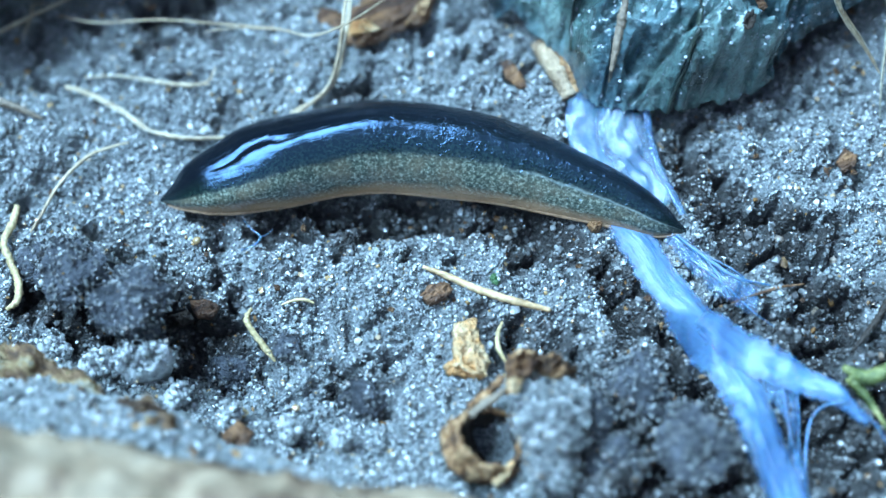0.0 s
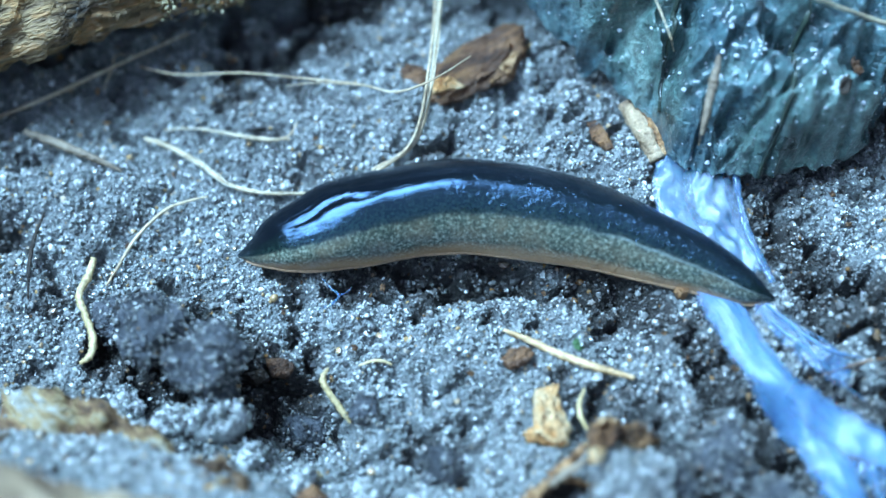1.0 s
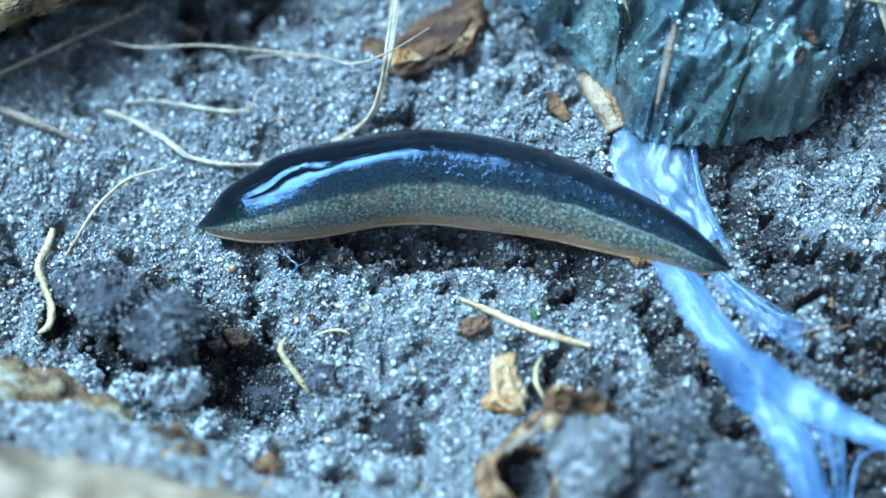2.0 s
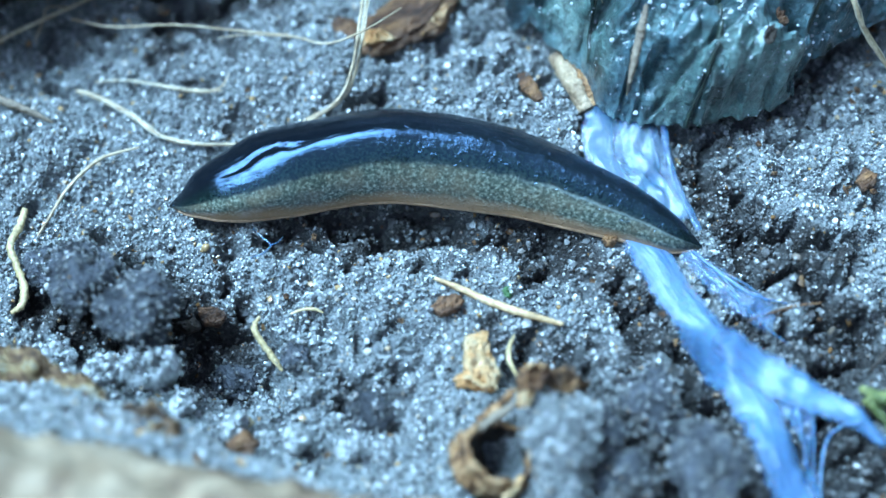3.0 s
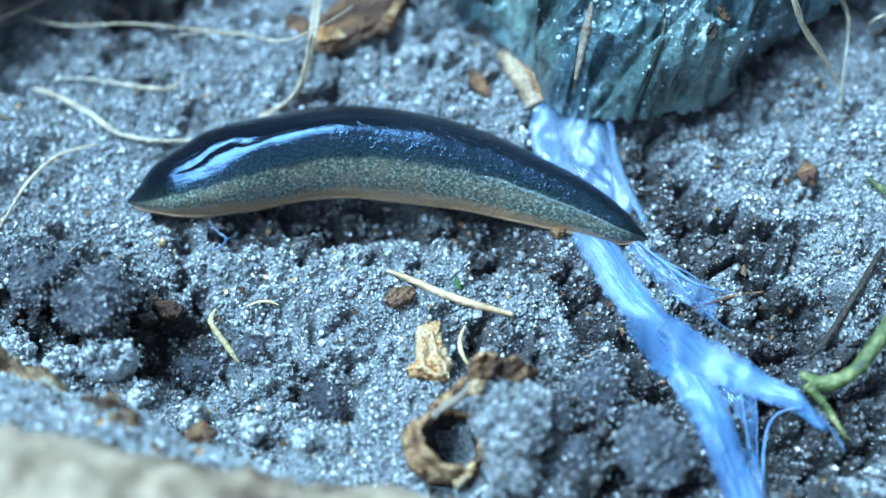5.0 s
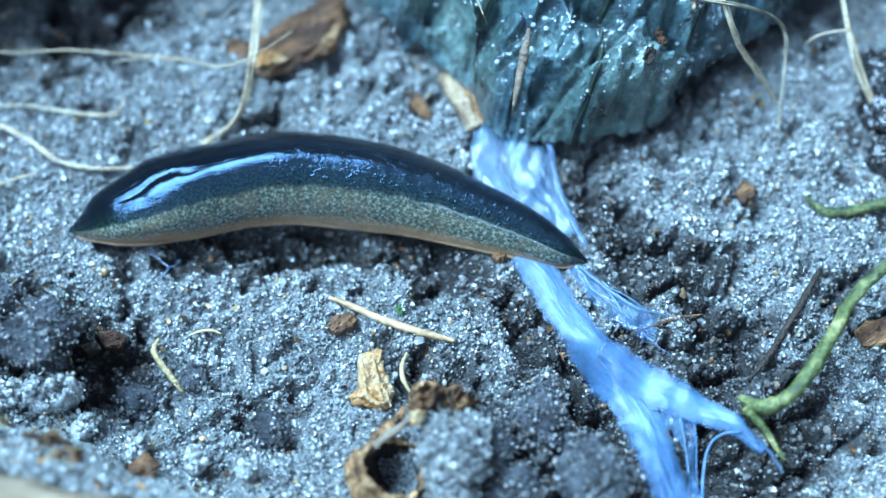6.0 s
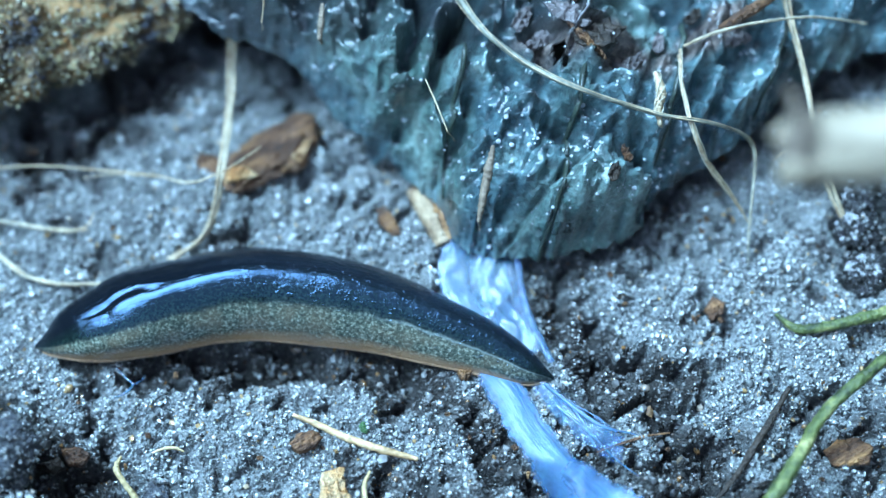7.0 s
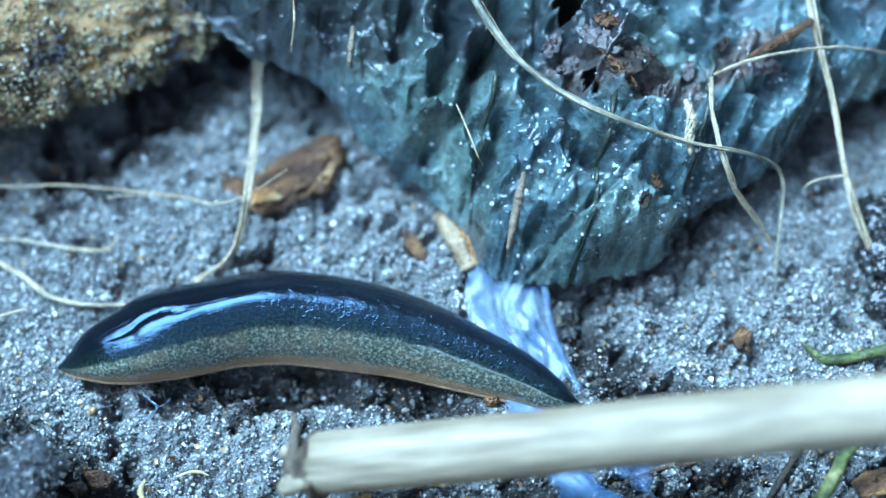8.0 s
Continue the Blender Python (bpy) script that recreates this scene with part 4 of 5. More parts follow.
    rootlet("splinter", "pale curled strip of bark on the leaf", "splinter", "", [
        (over_leaf(((36.21, 33.00, 9.04), (37.01, 31.19, 8.30), (36.74, 29.46, 7.74), (37.17, 26.87, 7.14))), (0.35, 0.7, 0.6, 0.12)),
    ], ROOT_TAN, 8, 0.4)
    rootlet("splinter", "reddish strip of bark on the leaf", "splinter", "", [
        (over_leaf(((43.83, 39.19, 9.27), (46.90, 40.92, 10.70), (51.22, 44.10, 11.29))), (0.4, 0.8, 0.4)),
    ], BARK_RED, 8, 0.4)
    rootlet("dry_twig", "faded brown twig lying flat on the sand", "twig", "", [
        (((-44.26, 10.50, 0.96), (-40.78, 9.39, 1.09), (-37.94, 8.28, 1.50), (-35.38, 7.74, 0.65)), (0.4, 0.55, 0.45, 0.2)),
    ], WOOD_GREY, 8, 0.4)
    rootlet("dark_twig", "upright dark rootlet beside the sand bank", "twig", "", [
        (((-41.60, 2.74, 1.06), (-42.17, 0.13, 1.23), (-42.31, -2.70, 1.51), (-42.06, -5.71, 1.19)), (0.15, 0.24, 0.24, 0.12)),
    ], WOOD_DARK, 7)


def chip(name, label, category, outline, high, material, seed, lift=0.1, tilt=(0, 0), rough=0.3, edge=0.5):
    middle = np.mean(np.array(outline)[:, :2], axis=0)
    verts, faces = lump([p[:2] for p in outline], high, height_at(*middle) + lift, rough=rough, edge=edge, tilt=tilt, seed=seed)
    ob = tagged(part(name, mesh_of(name, verts, faces), material), label, category)
    if material in (CLOD, CRUMB):
        size = np.ptp(np.array(outline)[:, 0]) * np.ptp(np.array(outline)[:, 1])
        pale = material is CRUMB
        part("grain_crust", crust(ob.data, int(size * 13), seed, 0.0 if pale else 0.35, 0.05 if pale else 1.0), GRAIN, ob)["kind"] = "stuff"
    return ob


def around(x, y, rx, ry, turn=0, sides=9):
    c, s = math.cos(radians(turn)), math.sin(radians(turn))
    return [(x + rx * math.cos(a) * c - ry * math.sin(a) * s, y + rx * math.cos(a) * s + ry * math.sin(a) * c) for a in (2 * math.pi * k / sides for k in range(sides))]


def clod(label, x, y, radius, rise, seed, squash=0.85, material=None, grains=44):
    """A rounded clod of soil, its grains pressed together."""
    low = height_at(x, y) + rise
    bm = bmesh.new()
    bmesh.ops.create_icosphere(bm, subdivisions=4, radius=1.0)
    for v in bm.verts:
        d = v.co.normalized()
        r = radius * (1 + 0.30 * noise.noise(d * 1.6 + Vector((seed, 0, 0))) + 0.22 * noise.noise(d * 3.6 + Vector((0, seed, 0))) + 0.12 * noise.noise(d * 8 + Vector((0, 0, seed))) + 0.03 * noise.noise(d * 20))
        v.co = Vector((x + d.x * r, y + d.y * r, low + d.z * r * squash)) * MM
    me = bpy.data.meshes.new("soil_clod")
    bm.to_mesh(me)
    bm.free()
    me.polygons.foreach_set("use_smooth", [True] * len(me.polygons))
    ob = tagged(part("soil_clod", me, material or CLOD), label, "soil clod", "dark soil clods")
    part("grain_crust", crust(me, int(radius * radius * grains), seed, 0.5, 0.95, 0.016), GRAIN, ob)["kind"] = "stuff"
    return ob


def build_chips():
    flake = chip("bark_chip", "large reddish-brown flake of bark on the sand", "bark chip",
         ((-7.65, 19.05, 0.34), (-5.93, 18.85, 0.68), (-2.49, 20.58, 0.13), (0.80, 22.38, 0.54), (1.80, 25.70, -0.04), (1.68, 28.21, -0.17), (-0.29, 28.37, -0.25), (-3.18, 26.15, -0.03), (-5.35, 24.53, -0.34), (-7.26, 22.73, -0.43)), 1.1, BARK_RED, 3, 0.1, (0.03, 0.05), 0.35, 0.6)
    for k, (outline, lift, material) in enumerate(((((-6.13, 19.20, 1.68), (-3.30, 20.84, 1.26), (-1.07, 22.87, 1.19), (0.52, 25.46, 1.03), (0.76, 26.86, 0.90), (-1.11, 25.98, 1.07), (-3.63, 24.26, 1.00), (-5.53, 22.41, 0.89)), 1.15, BARK_RED),
                                                   (((-7.43, 19.24, 1.24), (-5.83, 19.78, 1.45), (-4.13, 20.29, 1.26), (-5.52, 21.26, 1.06), (-7.05, 21.13, 0.91)), 0.9, WOOD_PALE),
                                                   (((-1.86, 21.12, 1.08), (0.33, 22.74, 1.32), (1.24, 25.11, 0.92), (0.37, 24.82, 0.99), (-1.03, 22.85, 0.99)), 0.9, BARK_DARK))):
        verts, faces = lump([p[:2] for p in outline], 0.28, height_at(*np.mean(np.array(outline)[:, :2], axis=0)) + lift, rough=1.1, edge=0.7, tilt=(0.03, 0.05), seed=150 + k)
        part("peeling_layer", mesh_of("peeling_layer", verts, faces), material, flake, "thin lifted layer of bark")
    chip("bark_chip", "small orange-brown flake of bark on the sand", "bark chip",
         ((-10.47, 22.03, -0.17), (-9.74, 20.69, -0.16), (-8.11, 20.45, 0.14), (-6.99, 21.67, -0.13), (-8.36, 22.78, -0.57), (-9.81, 22.81, -0.28)), 0.8, BARK_RED, 4, 0.1)
    pale = chip("wood_chip", "pale yellow splintered wood chip standing in sand", "wood chip",
         ((2.41, -10.80, 0.27), (2.56, -9.64, 0.15), (4.57, -8.99, 0.27), (4.78, -10.56, 0.37), (5.43, -12.01, 0.40), (5.91, -13.11, 0.50), (5.36, -14.61, 0.82), (3.68, -14.53, 0.61), (1.90, -14.35, 0.39), (1.63, -13.56, 0.23), (2.44, -13.03, 0.42)), 1.0, WOOD_PALE, 6, 0.2, (0, 0.1), 0.45, 0.6)
    for k, (pts, radii) in enumerate(((((2.59, -9.98, 1.36), (2.79, -11.84, 1.71), (3.04, -14.00, 1.77)), (0.10, 0.22, 0.06)), (((3.70, -9.77, 1.60), (4.02, -11.91, 1.84), (4.50, -14.18, 1.77)), (0.08, 0.25, 0.10)),
                                      (((1.74, -13.85, 1.10), (2.90, -13.74, 1.75), (4.22, -14.42, 1.64), (5.43, -14.01, 1.43)), (0.12, 0.25, 0.2, 0.06)), (((4.13, -12.31, 1.76), (4.84, -13.36, 1.78), (5.39, -14.63, 1.52)), (0.15, 0.2, 0.05)))):
        verts, faces = tube(pts, radii, 24, 7, 0.9, 160 + k, 0.6)
        part("splinter", mesh_of("splinter", verts, faces), WOOD_PALE, pale)
    chip("bark_chip", "small red-brown crumb of bark by a twig", "bark chip", ((-0.48, -6.97, 0.16), (0.20, -5.84, 0.26), (1.86, -5.30, 0.05), (2.69, -5.91, -0.10), (2.10, -6.96, 0.05), (0.44, -7.62, 0.28)), 0.9, BARK_RED, 7)
    chip("bark_chip", "thin brown bark sliver on pale sand", "bark chip", ((7.78, 18.30, 0.86), (8.75, 18.75, 0.69), (9.93, 17.25, 0.61), (10.61, 15.64, 0.65), (9.74, 15.53, 0.65), (8.37, 16.65, 0.81)), 0.5, BARK_RED, 8)
    chip("bark_chip", "small rusty bark crumb on the sand", "bark chip", ((42.73, 10.98, -0.06), (43.74, 12.60, 0.11), (45.15, 12.02, 0.28), (44.75, 10.73, 0.22), (43.49, 9.84, 0.09)), 0.6, BARK_RED, 9)
    chip("bark_chip", "dark brown bark fragment in a soil hollow", "bark chip", ((-21.35, -8.27, -0.71), (-19.64, -8.02, -0.34), (-18.63, -8.77, -1.01), (-19.08, -9.84, -2.59), (-20.61, -9.80, -2.54)), 0.9, BARK_RED, 10, 0.3)
    chip("bark_chip", "dark brown bark fragment in a soil hollow", "bark chip", ((-23.23, -9.72, -1.53), (-21.53, -8.86, -1.32), (-20.62, -9.73, -2.45), (-21.82, -10.46, -2.90)), 0.8, WOOD_DARK, 11, 0.3)
    chip("bark_chip", "small wet brown crumb touching the flatworm", "bark chip", ((16.06, 1.78, -0.07), (16.70, 2.34, 0.13), (17.56, 1.91, 0.20), (17.23, 1.12, 0.05), (16.43, 1.11, -0.09)), 1.0, BARK_RED, 12, 0.2)
    chip("moss_tuft", "tiny bright green moss tuft on sand", "moss", ((6.2, -4.4), (6.6, -4.0), (7.2, -4.2), (7.35, -4.8), (6.9, -5.2), (6.4, -5.0)), 0.35, MOSS, 13, 0.15, (0, 0), 0.9, 0.3)
    chip("yellow_crumb", "tiny yellow crumb of root on soil", "crumb", ((-33.67, -4.54, 0.10), (-33.21, -4.07, 0.09), (-32.67, -4.86, 0.13), (-33.02, -5.43, 0.13)), 0.5, ROOT_YELLOW, 14, 0.3)
    chip("yellow_crumb", "tiny yellow crumb of root on sand", "crumb", ((-17.05, -18.70, -0.82), (-16.39, -18.07, -1.17), (-15.71, -18.63, -0.79), (-16.30, -19.18, -0.64)), 0.5, ROOT_YELLOW, 15, 0.2)
    chip("bark_chip", "brown crumb of bark on the sand bank", "bark chip", ((-18.32, -21.43, 1.01), (-17.01, -20.21, -0.51), (-15.52, -21.17, -0.14), (-16.43, -23.90, 5.38), (-17.91, -23.90, 5.95)), 0.8, BARK_RED, 16, 0.2)
    chip("wood_chip", "dark rotten wood beside the green stem", "wood chip", ((54.4, -3.2), (56.2, -1.8), (58.6, -1.6), (60.0, -2.4), (59.4, -4.2), (57.0, -4.6), (55.2, -4.8)), 0.5, BARK_RED, 17, 0.0, (0, 0), 0.7)
    clod("dark round clod of damp soil", *(-31.46, -8.42), 3.1, 3.2, 21)
    clod("dark lumpy clod of damp soil", *(-26.74, -10.38), 3.5, 3.0, 22)
    clod("small dark clod of soil in a hollow", *(-5.59, -16.86), 1.9, 0.5, 23)
    clod("low dark clod of damp soil", *(-34.61, -6.34), 1.9, 0.3, 27)
    clod("low dark clod beside a twig stub", *(13.43, -17.52), 3.2, 0.3, 28, 0.6)
    clod("low dark clod beside the fungal strand", *(19.87, -14.38), 3.0, 0.0, 29, 0.6)
    clod("low dark clod beside the fungal strand", *(23.82, -20.65), 3.4, 0.2, 30, 0.6)
    clod("low dark clod beside a twig stub", *(17.30, -22.05), 2.6, 0.4, 31, 0.7)
    clod("small dark clod of soil in a hollow", *(-17.16, -13.37), 2.0, 0.4, 24, 0.6)
    clod("small dark clod of soil in a hollow", *(-12.49, -12.21), 1.3, 0.2, 32, 0.6)
    clod("shiny black clod of wet soil by a root", *(61.6, 26.6), 3.0, 0.9, 25, 0.8, WET_SOIL, 16)
    clod("shiny black clod of wet soil by a root", *(61.4, 22.2), 2.9, 0.8, 26, 0.8, WET_SOIL, 16)
    clod("shiny black clod of wet soil by a root", *(61.8, 17.4), 2.6, 0.6, 33, 0.8, WET_SOIL, 16)
    chip("sand_crumb", "pale crumbling lump of sand on the bank", "sand lump", around(*(-25.17, -14.77), 2.9, 1.9, 10, 9), 3.4, CRUMB, 26, 0.6, (0, 0), 0.4, 0.3)
    for k, (x, y, r) in enumerate(((*(-32.83, -14.00), 1.6), (*(-29.10, -15.32), 1.9), (*(-22.07, -17.42), 1.5), (*(-17.29, -19.01), 1.3), (*(-12.34, -20.28), 1.4), (*(-7.82, -21.12), 1.2))):
        chip("sand_crumb", "pale crumbling lump of sand on the bank", "sand lump", around(x, y, r, r * 0.75, 25 * k, 9), 1.4, CRUMB, 120 + k, 0.1, (0, 0), 0.5, 0.3)
    for k, outline in enumerate((((-43.0, -14.6), (-39.0, -14.4), (-36.0, -14.8), (-32.0, -16.6), (-29.0, -18.4), (-27.4, -20.4), (-29.5, -21.8), (-34.0, -21.4), (-39.0, -21.6), (-43.5, -21.0)),
                                 ((-27.6, -20.6), (-25.0, -20.2), (-22.4, -21.6), (-22.8, -23.4), (-26.0, -23.2)))):
        bark = chip("rotten_bark", "mottled ochre and white rotten bark on the sand bank", "bark", outline, 0.9, BANK_BARK, 130 + k, -0.45, (0, -0.05), 1.4, 0.12)
        part("grain_crust", crust(bark.data, 750 if k == 0 else 160, 140 + k, 0.0, 0.2), GRAIN, bark)["kind"] = "stuff"
    # flakes on the leaf
    rs = np.random.RandomState(44)
    for k, (x, y, rx, ry, turn) in enumerate(((30.0, 19.7, 1.1, 0.6, 70), (20.4, 34.2, 1.8, 0.9, 60), (24.6, 34.4, 2.4, 1.3, -15), (26.4, 31.8, 3.0, 0.35, -38), (28.0, 33.0, 2.8, 1.8, 20), (44.6, 36.6, 2.0, 0.8, 30),
                                              (32.0, 31.2, 1.6, 0.7, 50), (25.2, 36.2, 1.6, 0.8, 10), (40.0, 39.0, 1.5, 0.6, 40), (35.5, 34.6, 1.3, 0.7, 80), (22.4, 32.6, 1.5, 0.8, 35), (31.8, 22.5, 1.0, 0.5, 120))):
        outline = [(x + (px - x) * f, y + (py - y) * f) for (px, py), f in zip(around(x, y, rx, ry, turn, 15), rs.uniform(0.72, 1.15, 15))]
        up = over_leaf(((x, y, 0), (x + 0.01, y, 0)), 0.0)[0][2]
        verts, faces = lump(outline, 0.30, up - 0.12, rings=8, rough=1.5, edge=0.8, tilt=(rs.uniform(-0.15, 0.15), rs.uniform(-0.15, 0.15)), seed=40 + k)
        tagged(part("leaf_fragment", mesh_of("leaf_fragment", verts, faces), (WOOD_DARK, ROTTED, ROTTED, BARK_RED)[k % 4]), "brown torn fragment of dead leaf on a wet leaf", "leaf fragment", "leaf fragments")


def build_litter():
    """Small brown crumbs of rotten bark strewn about, thickest on the sand bank."""
    rs = np.random.RandomState(70)
    kinds = []
    for k in range(6):
        out = [(math.cos(a) * rs.uniform(0.6, 1.5), math.sin(a) * rs.uniform(0.35, 0.8)) for a in (2 * math.pi * j / 7 for j in range(7))]
        verts, faces = lump(out, 0.55, 0.0, 4, 2, 0.5, 0.5, seed=80 + k)
        me = mesh_of("bark_crumb", verts, faces)
        me.materials.append((BARK_RED, WOOD_GREY, WOOD_DARK, WOOD_PALE, BARK_DARK, BARK_RED)[k])
        kinds.append(me)
    made = 0
    while made < 220:
        if made < 90:
            x = rs.uniform(-45, 2)
            y = np.interp(x, [p[0] for p in BANK], [p[1] for p in BANK]) - rs.uniform(0.5, 9)
        else:
            x, y = rs.uniform(-44, 62), rs.uniform(-26, 30)
            if abs(y - np.interp(x, [p[0] for p in SPINE], [p[1] for p in SPINE])) < 6 and -26 < x < 28:
                continue
        size = rs.uniform(0.22, 0.6 if made < 90 else 0.45)
        ob = new("bark_crumb", kinds[rs.randint(6)])
        ob.matrix_basis = pose(x * MM, y * MM, (height_at(x, y) + 0.1) * MM, rs.uniform(-25, 25), rs.uniform(-25, 25), rs.uniform(0, 360)) @ Matrix.Diagonal((size, size, size, 1))
        tagged(ob, "tiny brown crumb of rotten bark on sand", "bark crumb", "bark crumbs on the sand")
        made += 1


def build_stub():
    stub = thing("hollow_twig_stub", "broken hollow twig stub with peeling bark, packed with sand", "twig stub")
    x, y = (5.33, -21.07)
    low = height_at(x, y) + 4.0
    verts, faces = [], []
    turns, rows = 40, 16
    for j in range(rows):
        for k in range(turns):
            a = 2 * math.pi * k / turns
            s = j / (rows - 1)
            r = 2.9 - 0.5 * s - 1.3 * s * s + 0.7 * noise.noise(Vector((math.cos(a) * 1.4, math.sin(a) * 1.4, s * 3))) + 0.12 * noise.noise(Vector((a * 6, s * 2, 4)))
            top = 2.3 - 1.3 * math.cos(a) + 1.2 * noise.noise(Vector((math.cos(a) * 1.5, math.sin(a) * 1.5, 7))) + 0.6 * noise.noise(Vector((a * 5, 0, 3)))
            verts.append((x + r * math.cos(a) * 1.1, y + r * math.sin(a) * 0.88, low + top - 5.0 * s))
    faces = [(j * turns + k, j * turns + (k + 1) % turns, (j + 1) * turns + (k + 1) % turns, (j + 1) * turns + k) for j in range(rows - 1) for k in range(turns)]
    faces.append(tuple((rows - 1) * turns + k for k in range(turns)))
    # dark wood colour here paints the shade inside the hole
    part("hollow", mesh_of("hollow", verts, faces), WOOD_DARK, stub, "inside of the stub, coloured dark for the shade of the hole")
    outer = []
    for j in range(8):
        for k in range(turns):
            v = np.array(verts[k])
            s = j / 7
            rag = 0.30 * noise.noise(Vector((k * 0.7, s * 3.0, 2.0))) + 0.18 * noise.noise(Vector((k * 2.1, s * 5.0, 6.0)))
            outer.append((x + (v[0] - x) * (1.0 + 0.5 * rag + 0.16 * s + 0.08 * math.sin(3.0 * s)), y + (v[1] - y) * (1.0 + 0.5 * rag + 0.16 * s + 0.08 * math.sin(3.0 * s)), v[2] + 0.15 + 1.4 * rag - (3.4 * s) ** 1.1))
    faces = [((j + 1) * turns + k, (j + 1) * turns + (k + 1) % turns, j * turns + (k + 1) % turns, j * turns + k) for j in range(7) for k in range(turns)]
    sleeve = part("bark_sleeve", mesh_of("bark_sleeve", outer, faces), BARK_DARK, stub, "ochre rim of peeling bark")
    solid = sleeve.modifiers.new("thickness", "SOLIDIFY")
    solid.thickness, solid.offset = 0.0004, 0
    for k, (pts, radii) in enumerate(((((1.78, -19.33, 2.66), (1.31, -21.24, 2.86), (1.73, -23.09, 2.32), (2.90, -24.07, 1.64)), (0.25, 0.5, 0.5, 0.2)),
                                      (((5.68, -24.65, 1.64), (6.57, -23.83, 2.18), (7.36, -22.65, 2.19)), (0.45, 0.5, 0.2)),
                                      (((1.99, -20.21, 3.01), (2.98, -19.42, 3.95), (4.73, -18.08, 4.69), (6.58, -16.64, 4.58)), (0.25, 0.42, 0.40, 0.2)),
                                      (((3.27, -18.09, 2.86), (4.52, -17.35, 3.60), (6.26, -15.48, 3.94)), (0.3, 0.5, 0.3)),
                                      (((10.90, -13.71, 4.24), (12.13, -14.32, 3.56), (13.36, -14.78, 2.44)), (0.3, 0.5, 0.2)),
                                      (((6.77, -14.94, 4.00), (7.03, -14.01, 4.44), (8.01, -13.48, 4.68), (9.25, -13.43, 4.53)), (0.35, 0.5, 0.5, 0.3)))):
        pts, faces = tube(pts, radii, 30, 10, 0.8, k)
        part("thin_strip", mesh_of("thin_strip", pts, faces), (BARK_DARK, WOOD_PALE, WOOD_GREY, BARK_DARK, BARK_RED, BARK_DARK)[k], stub, "curled strip of ochre bark")
    for k, (outline, high, lift) in enumerate(((((6.61, -14.44, 4.08), (7.83, -13.36, 4.03), (9.34, -13.62, 4.21), (8.75, -15.60, 4.81), (7.51, -16.53, 4.92), (6.59, -16.00, 4.56)), 2.0, 3.2),
                                               (((9.18, -13.30, 3.89), (10.46, -13.44, 4.00), (11.78, -14.45, 3.83), (12.82, -15.04, 3.47), (11.09, -15.63, 4.27), (9.55, -15.34, 4.59)), 2.0, 3.2),
                                               (((6.34, -16.12, 4.54), (7.57, -16.10, 4.76), (7.25, -17.55, 5.22), (6.41, -17.42, 4.95)), 1.4, 3.3),
                                               (((10.39, -15.18, 4.04), (12.20, -15.37, 3.22), (13.02, -16.46, 3.00), (11.02, -17.34, 4.30)), 0.8, 2.6))):
        verts, faces = lump([p[:2] for p in outline], high, height_at(*np.mean(np.array(outline)[:, :2], axis=0)) + lift, rough=0.9, edge=0.5, seed=60 + k)
        part("bark_flake", mesh_of("bark_flake", verts, faces), (BARK_RED, BARK_DARK, WOOD_PALE, BARK_RED)[k], stub, "frilly flake of reddish bark")
    for k, (x, y, r, rise) in enumerate(((*(10.2, -20.0), 2.7, 2.5), (*(11.4, -17.9), 2.6, 1.7), (*(8.4, -17.4), 1.8, 2.2), (*(10.6, -22.9), 2.3, 1.2))):
        ob = clod("pale sandy crust heaped against a twig stub", x, y, r, rise, 90 + k, 0.8)
        part("grain_crust", crust(ob.data, int(230 * r * r), 95 + k, 0.0, 0.45, 0.017), GRAIN, ob)["kind"] = "stuff"


# ---- fungal strand ----
def ribbon(rows, thick, lift, across=14, count=70, seed=0, waves=0.25, dense=1.25):
    """A lens-shaped band along rows of x, y, half width and extra height, lying on the ground."""
    line = spline(rows, count)
    along = np.gradient(line[:, :2], axis=0)
    along /= np.linalg.norm(along, axis=1)[:, None] + 1e-9
    verts, faces = [], []
    rs = np.random.RandomState(seed)
    ragged = np.convolve(rs.rand(2 * count + 8) - 0.5, (0.3, 0.5, 0.3), "same")
    for top in (1, 0):
        for k in range(count):
            x, y, w, up = line[k]
            for j in range(across + 1):
                s = 2 * j / across - 1
                wide = w * (1 + 0.16 * ragged[k + (count if s > 0 else 0)])
                px, py = x - along[k][1] * s * wide, y + along[k][0] * s * wide
                body = max(0.0, 1 - s * s)
                z = up + lift + thick * body * 0.5 * (1 if top else -1)
                if top:
                    z += waves * noise.noise(Vector((s * 3.0 + seed, k * 0.09, seed))) * body + 0.4 * waves * noise.noise(Vector((s * 9.0, k * 0.12, seed))) * body
                verts.append((px, py, z))
    verts = np.array(verts)
    verts[:, 2] += relief(verts[:, 0], verts[:, 1], False)
    n = across + 1
    half = count * n
    for k in range(count - 1):
        for j in range(across):
            q = k * n + j
            faces.append((q, q + n, q + n + 1, q + 1))
            faces.append((half + q, half + q + 1, half + q + n + 1, half + q + n))
        for j, flip in ((0, False), (across, True)):
            q = k * n + j
            f = (q, half + q, half + q + n, q + n)
            faces.append(f[::-1] if flip else f)
    for k in (0, count - 1):
        for j in range(across):
            q = k * n + j
            f = (q, q + 1, half + q + 1, half + q)
            faces.append(f if k == 0 else f[::-1])
    me = mesh_of("band", verts, faces)
    inner = 1 - np.abs(2 * np.arange(n) / across - 1)
    ends = np.clip(np.minimum(np.arange(count), count - 1 - np.arange(count)) / 5.0, 0, 1)
    solid = np.tile((inner[None, :] * dense * (0.3 + 0.7 * ends[:, None])).ravel(), 2)
